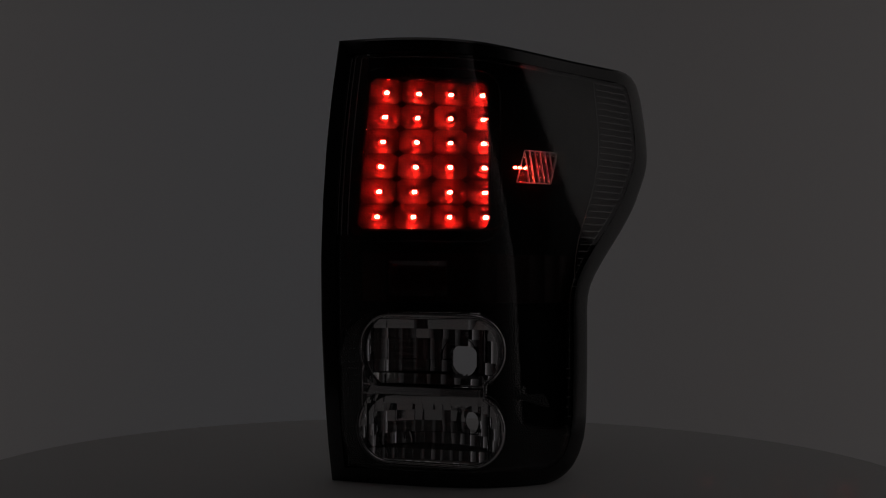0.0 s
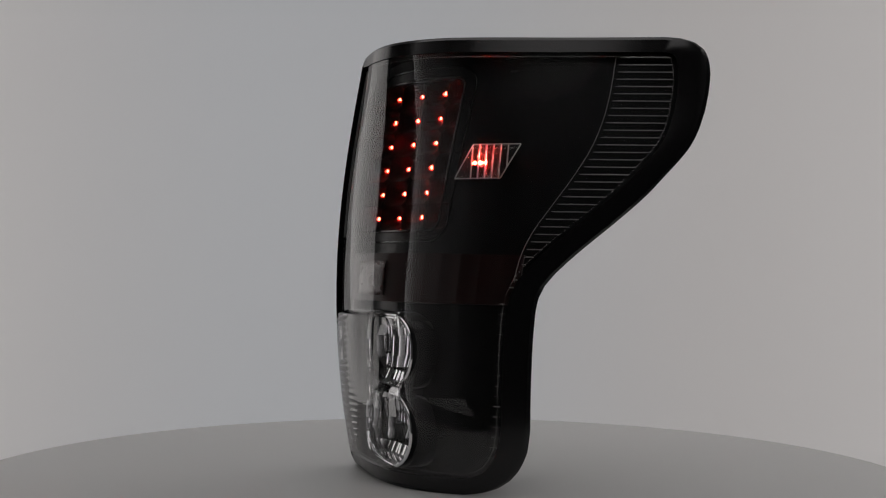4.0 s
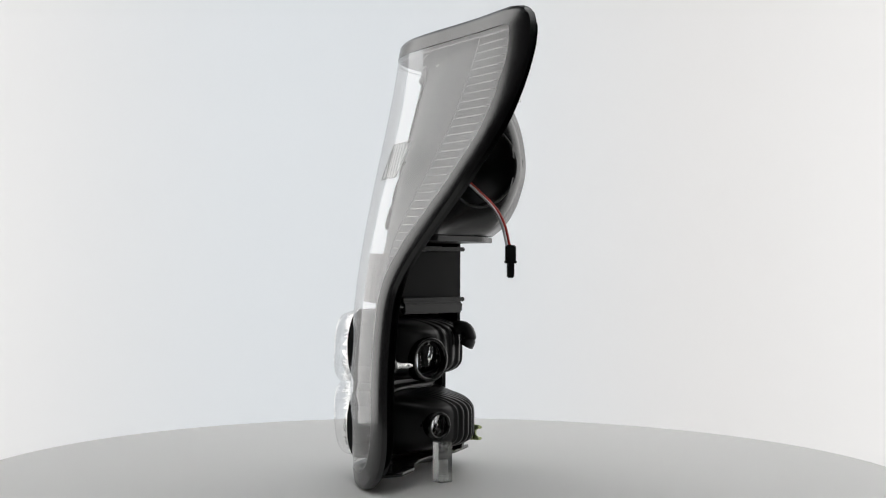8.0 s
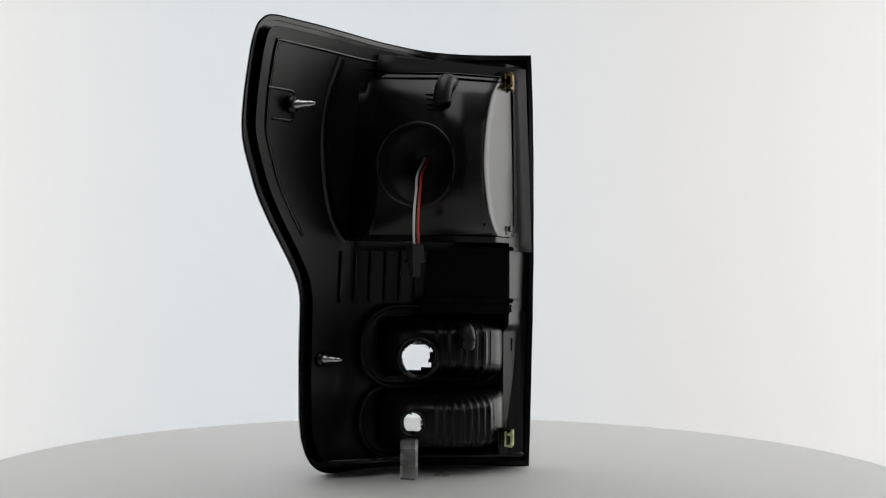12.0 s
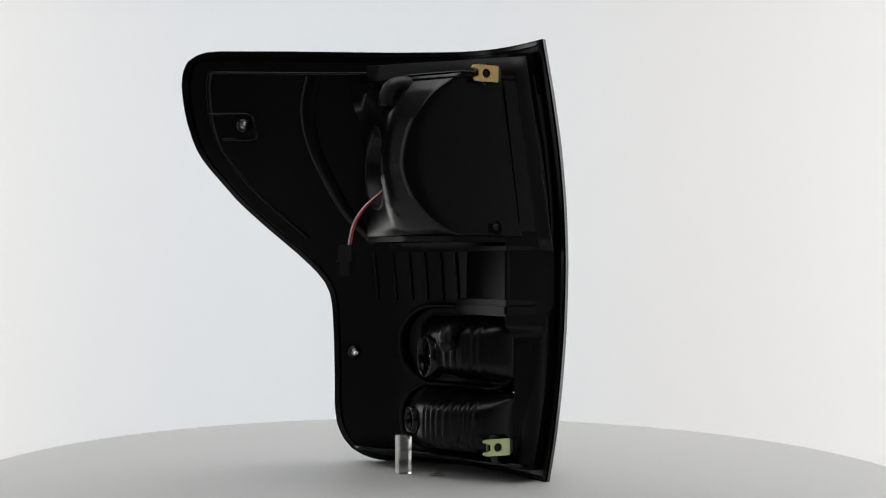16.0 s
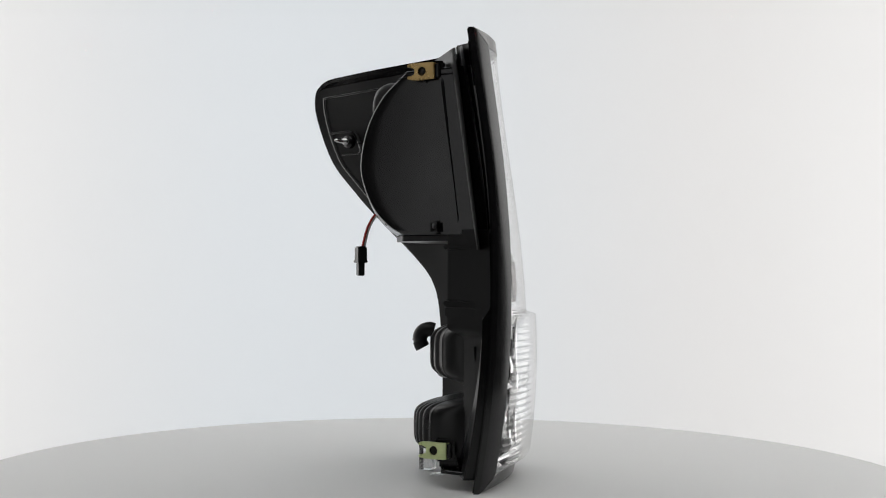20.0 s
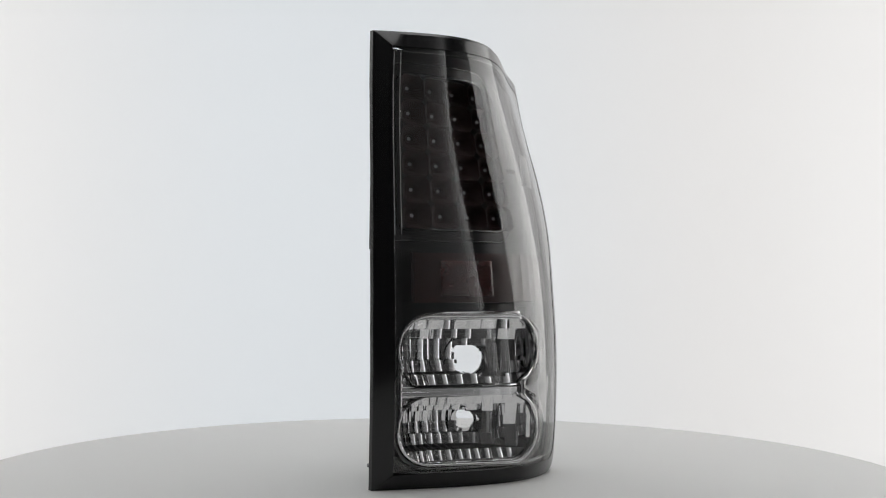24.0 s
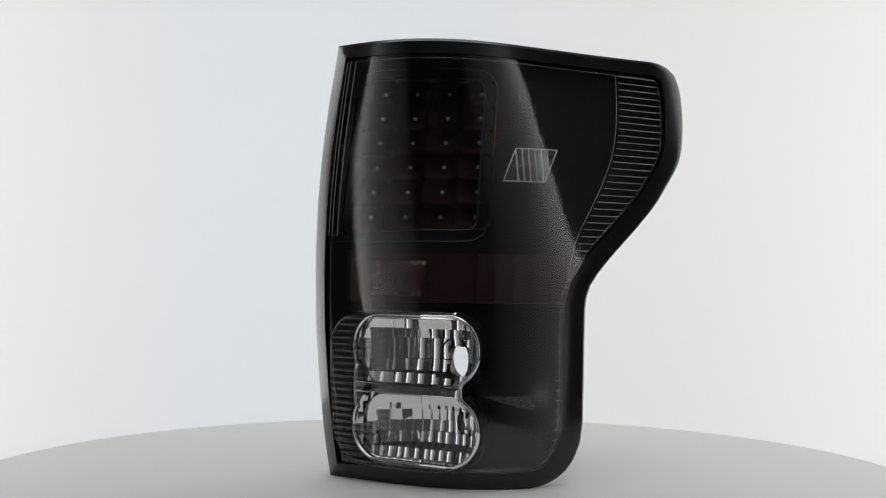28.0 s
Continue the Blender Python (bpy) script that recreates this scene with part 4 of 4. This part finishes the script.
        mi = [b.verts.new((v.x + 0.0014 * n.x, v.y + 0.0014 * n.y, z)) for v, n in ((v, (v - Vector((0.0, -0.02))).normalized()) for v in q[2:-1])]
        hi = [b.verts.new((v.x, v.y, z + 0.0007)) for v in q[2:-1]]
        for m in range(len(lo) - 1):
            b.faces.new((lo[m], lo[m + 1], mi[m + 1], mi[m])); b.faces.new((mi[m], mi[m + 1], hi[m + 1], hi[m]))
        part("ledge", b, M_BLACK, box_, smooth=False)
    # bent vent pipe at the top
    part("vent_elbow", tube(curve([(0.002, 0.030, 0.3035), (0.008, 0.040, 0.3065), (0.0135, 0.0475, 0.3045), (0.0165, 0.0505, 0.2975), (0.0170, 0.0505, 0.2895)], 16), 0.0068, 14), M_MATTE, box_)
    # moulded marks, too small to read
    for k in range(4):
        part("moulded_mark", box((0.014 - 0.002 * (k % 2), 0.0006, 0.0012), (0.022, 0.0445 + 0.0016 * k, 0.2965 - 0.004 * k), -40), M_BLACK, box_, smooth=False)
    for word, size, at in (("R", 0.0080, (-0.0015, 0.0648, 0.2440)), ("2", 0.0070, (-0.0045, 0.0612, 0.2640))):
        letters(word, size, at, -2, box_)
    part("foot_ridge", box((0.004, 0.07, 0.003), (-0.037, 0.015, 0.199), -32, 0.0008), M_BLACK, box_, smooth=False)
    return box_


def make_mid_box(root):
    b = prism([(-0.0580, -0.0034), (0.0040, -0.0378), (-0.002, bezel_y(-0.002, 0.155) + 0.002), (-0.076, bezel_y(-0.076, 0.155) + 0.003)], 0.1375, 0.1795, 0.0015)
    mid = part("middle_box", b, M_WALL, root, "black wedge-shaped box between the bowls and the diode housing", smooth=False)
    for z in (0.1385, 0.1805):
        part("box_rim", prism([(-0.0605, -0.0005), (0.0085, -0.0300), (0.004, -0.0345), (-0.074, -0.0250)], z - 0.0018, z + 0.0018, 0.0008), M_WALL, mid, smooth=False)
    low = prism([(-0.0590, -0.0016), (0.0090, -0.0290), (0.004, -0.0345), (-0.074, -0.0250)], 0.1275, 0.1366, 0.0015)
    part("lower_box", low, M_WALL, mid, smooth=False)
    for k in range(6):
        x = 0.012 + 0.0135 * k
        ridge("box_rib", [(x, 0.138), (x, 0.150), (x, 0.162), (x, 0.178)], 0.0009, mid, 0.0165, 8, 0.0022)
    part("vent_elbow", tube(curve([(-0.016, 0.0062, 0.1160), (-0.016, 0.0105, 0.1168), (-0.016, 0.0155, 0.1145), (-0.016, 0.0175, 0.108), (-0.016, 0.0150, 0.1025)], 16), 0.0058, 14), M_MATTE, mid)


def make_bracket(root, at, metal, tone):
    x, y, z = at
    br = part("bracket", box((0.010, 0.016, 0.017), (x + 0.0072, y - 0.0080, z), 0, 0.0015), M_BLACK, root, "black mounting bracket with a metal clip nut", smooth=False)
    part("bracket_tab", box((0.008, 0.014, 0.006), (x + 0.0072, y - 0.010, z - 0.0105), 0, 0.001), M_BLACK, br, smooth=False)
    # a folded clip plate, turned a little outwards, with a round hole and a forked end
    u, nrm = Vector((0.45, 0.89, 0)).normalized(), Vector((-0.89, 0.45, 0)).normalized()
    mid = Vector((x, y, z)) + u * 0.0018
    w, h, n = 0.0105, 0.0064, 36
    b = bmesh.new()
    inner = [b.verts.new(mid + u * 0.0034 * math.cos(t) + Vector((0, 0, 0.0034 * math.sin(t)))) for t in (2 * math.pi * k / n for k in range(n))]
    outer = []
    for k in range(n):
        t = 2 * math.pi * k / n
        c, s = math.cos(t), math.sin(t)
        m = max(abs(c) / w, abs(s) / h)
        e, g = c / m, s / m
        if e > 0 and abs(g) < 0.0030:
            e -= 0.0042
        outer.append(b.verts.new(mid + u * e + Vector((0, 0, g))))
    for k in range(n):
        b.faces.new((inner[k], inner[k - 1], outer[k - 1], outer[k]))
    part("clip_nut", thick(b, 0.0012), metal, br, tone, smooth=False)
    turned = Matrix.Rotation(math.atan2(u.y, u.x), 4, "Z")
    def laid(size, du, dn, dz, bevel):
        q = box(size, (0, 0, 0), 0, bevel)
        bmesh.ops.transform(q, matrix=Matrix.Translation(mid + u * du + nrm * dn + Vector((0, 0, dz))) @ turned, verts=q.verts)
        return q
    part("clip_back", laid((0.017, 0.0012, 0.0118), -0.001, -0.0052, 0, 0.0003), metal, br, smooth=False)
    part("clip_fold", laid((0.0012, 0.0056, 0.0120), -0.0101, -0.0028, 0, 0.0003), metal, br, smooth=False)
    for sgn in (-1, 1):
        part("clip_ear", laid((0.0024, 0.0045, 0.0022), 0.0108, -0.0010, sgn * 0.0046, 0.0005), metal, br, smooth=False)
    part("bolt_hole", tube([mid - nrm * 0.001, mid - nrm * 0.0046], 0.0034, 20), M_MATTE, br)
    part("bracket_arm", laid((0.020, 0.0030, 0.0105), -0.004, -0.0030, 0, 0.0006), M_BLACK, br, smooth=False)
    return br


def make_stud(root, tip, length=0.020):
    d = Vector((-0.766, 0.643, 0))
    t = Vector(tip)
    base = t - d * length
    st = part("stud", tube([base, base + d * 0.008, base + d * 0.0081, t - d * 0.004, t], [0.0030, 0.0030, 0.0022, 0.0022, 0.0008], 14), M_STEEL, root, "bright zinc mounting stud")
    part("stud_collar", tube([base - d * 0.0005, base + d * 0.0045], [0.0062, 0.0055], 18), M_BLACK, st)


def make_connector(root):
    con = empty("wire_lead", root)
    run = [(0.0185, 0.0185, 0.2510), (0.0225, 0.0200, 0.2440), (0.0273, 0.0250, 0.2355), (0.0320, 0.0390, 0.2235), (0.0372, 0.0530, 0.2112), (0.0402, 0.0615, 0.1980), (0.0412, 0.0660, 0.1810)]
    for name, shade, dx, dy, tone in (("red_wire", M_WIRE_R, -0.0014, 0.0008, "thin red wire"), ("white_wire", M_WIRE_W, 0.0014, -0.0006, "thin white wire")):
        part(name, tube(curve([(x + dx, y + dy, z) for x, y, z in run], 32), 0.0010, 8), shade, con, tone)
    b = box((0.0120, 0.0076, 0.0135), (0.0424, 0.0680, 0.1755), 20, 0.001)
    box((0.0084, 0.0052, 0.0125), (0.0430, 0.0683, 0.1640), 20, 0.0008, b)
    box((0.0136, 0.0086, 0.0025), (0.0426, 0.0681, 0.1698), 20, 0.0006, b)
    part("plug", b, M_MATTE, con, "small black plug", smooth=False)


def tail_light():
    root = empty("tail_light")
    tagged(root, "black truck tail light with clear lens standing on the turntable", "tail light")
    make_lens(root)
    make_bezel(root)
    leds = make_leds(root)
    make_red(root)
    make_bowls(root)
    make_housing(root)
    make_led_housing(root)
    make_mid_box(root)
    make_bracket(root, (-0.0535, 0.0150, 0.3135), M_GOLD, "yellow zinc-plated clip nut")
    make_bracket(root, (-0.0590, 0.0044, 0.0280), M_GREEN, "green-yellow zinc-plated clip nut")
    make_stud(root, (0.1241, 0.0976, 0.2787))
    make_stud(root, (0.0829, 0.0056, 0.0934))
    make_connector(root)
    return root, leds


def stand():
    b = box((0.0098, 0.0118, 0.0305), (0, 0, 0.01525), 0, 0.0004)
    bmesh.ops.transform(b, matrix=Matrix.Translation((0.0297, 0.0111, 0.0003)) @ Matrix.Rotation(radians(59), 4, "Z"), verts=b.verts)
    ob = part("acrylic_stand", b, M_ACRYL, smooth=False)
    return tagged(ob, "small clear acrylic block propping up the tail light", "stand")


# ---------------------------------------------------------------- turning
def motions():
    turn = [(t / 2, pose(0, 0, 0, 0, 0, TURN0 + TURN * t / 2)) for t in range(57)]
    for thing in (table, lamp, prop):
        walk(thing, turn)
    # dome angles: turning the bright side away stands in for the diodes dimming
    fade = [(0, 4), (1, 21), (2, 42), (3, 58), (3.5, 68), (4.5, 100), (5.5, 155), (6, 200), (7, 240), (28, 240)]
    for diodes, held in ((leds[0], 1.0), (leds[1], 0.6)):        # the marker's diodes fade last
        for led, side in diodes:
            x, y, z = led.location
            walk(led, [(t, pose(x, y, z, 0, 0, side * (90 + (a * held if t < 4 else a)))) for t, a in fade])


studio()
table = turntable()
lamp, leds = tail_light()
prop = stand()
motions()
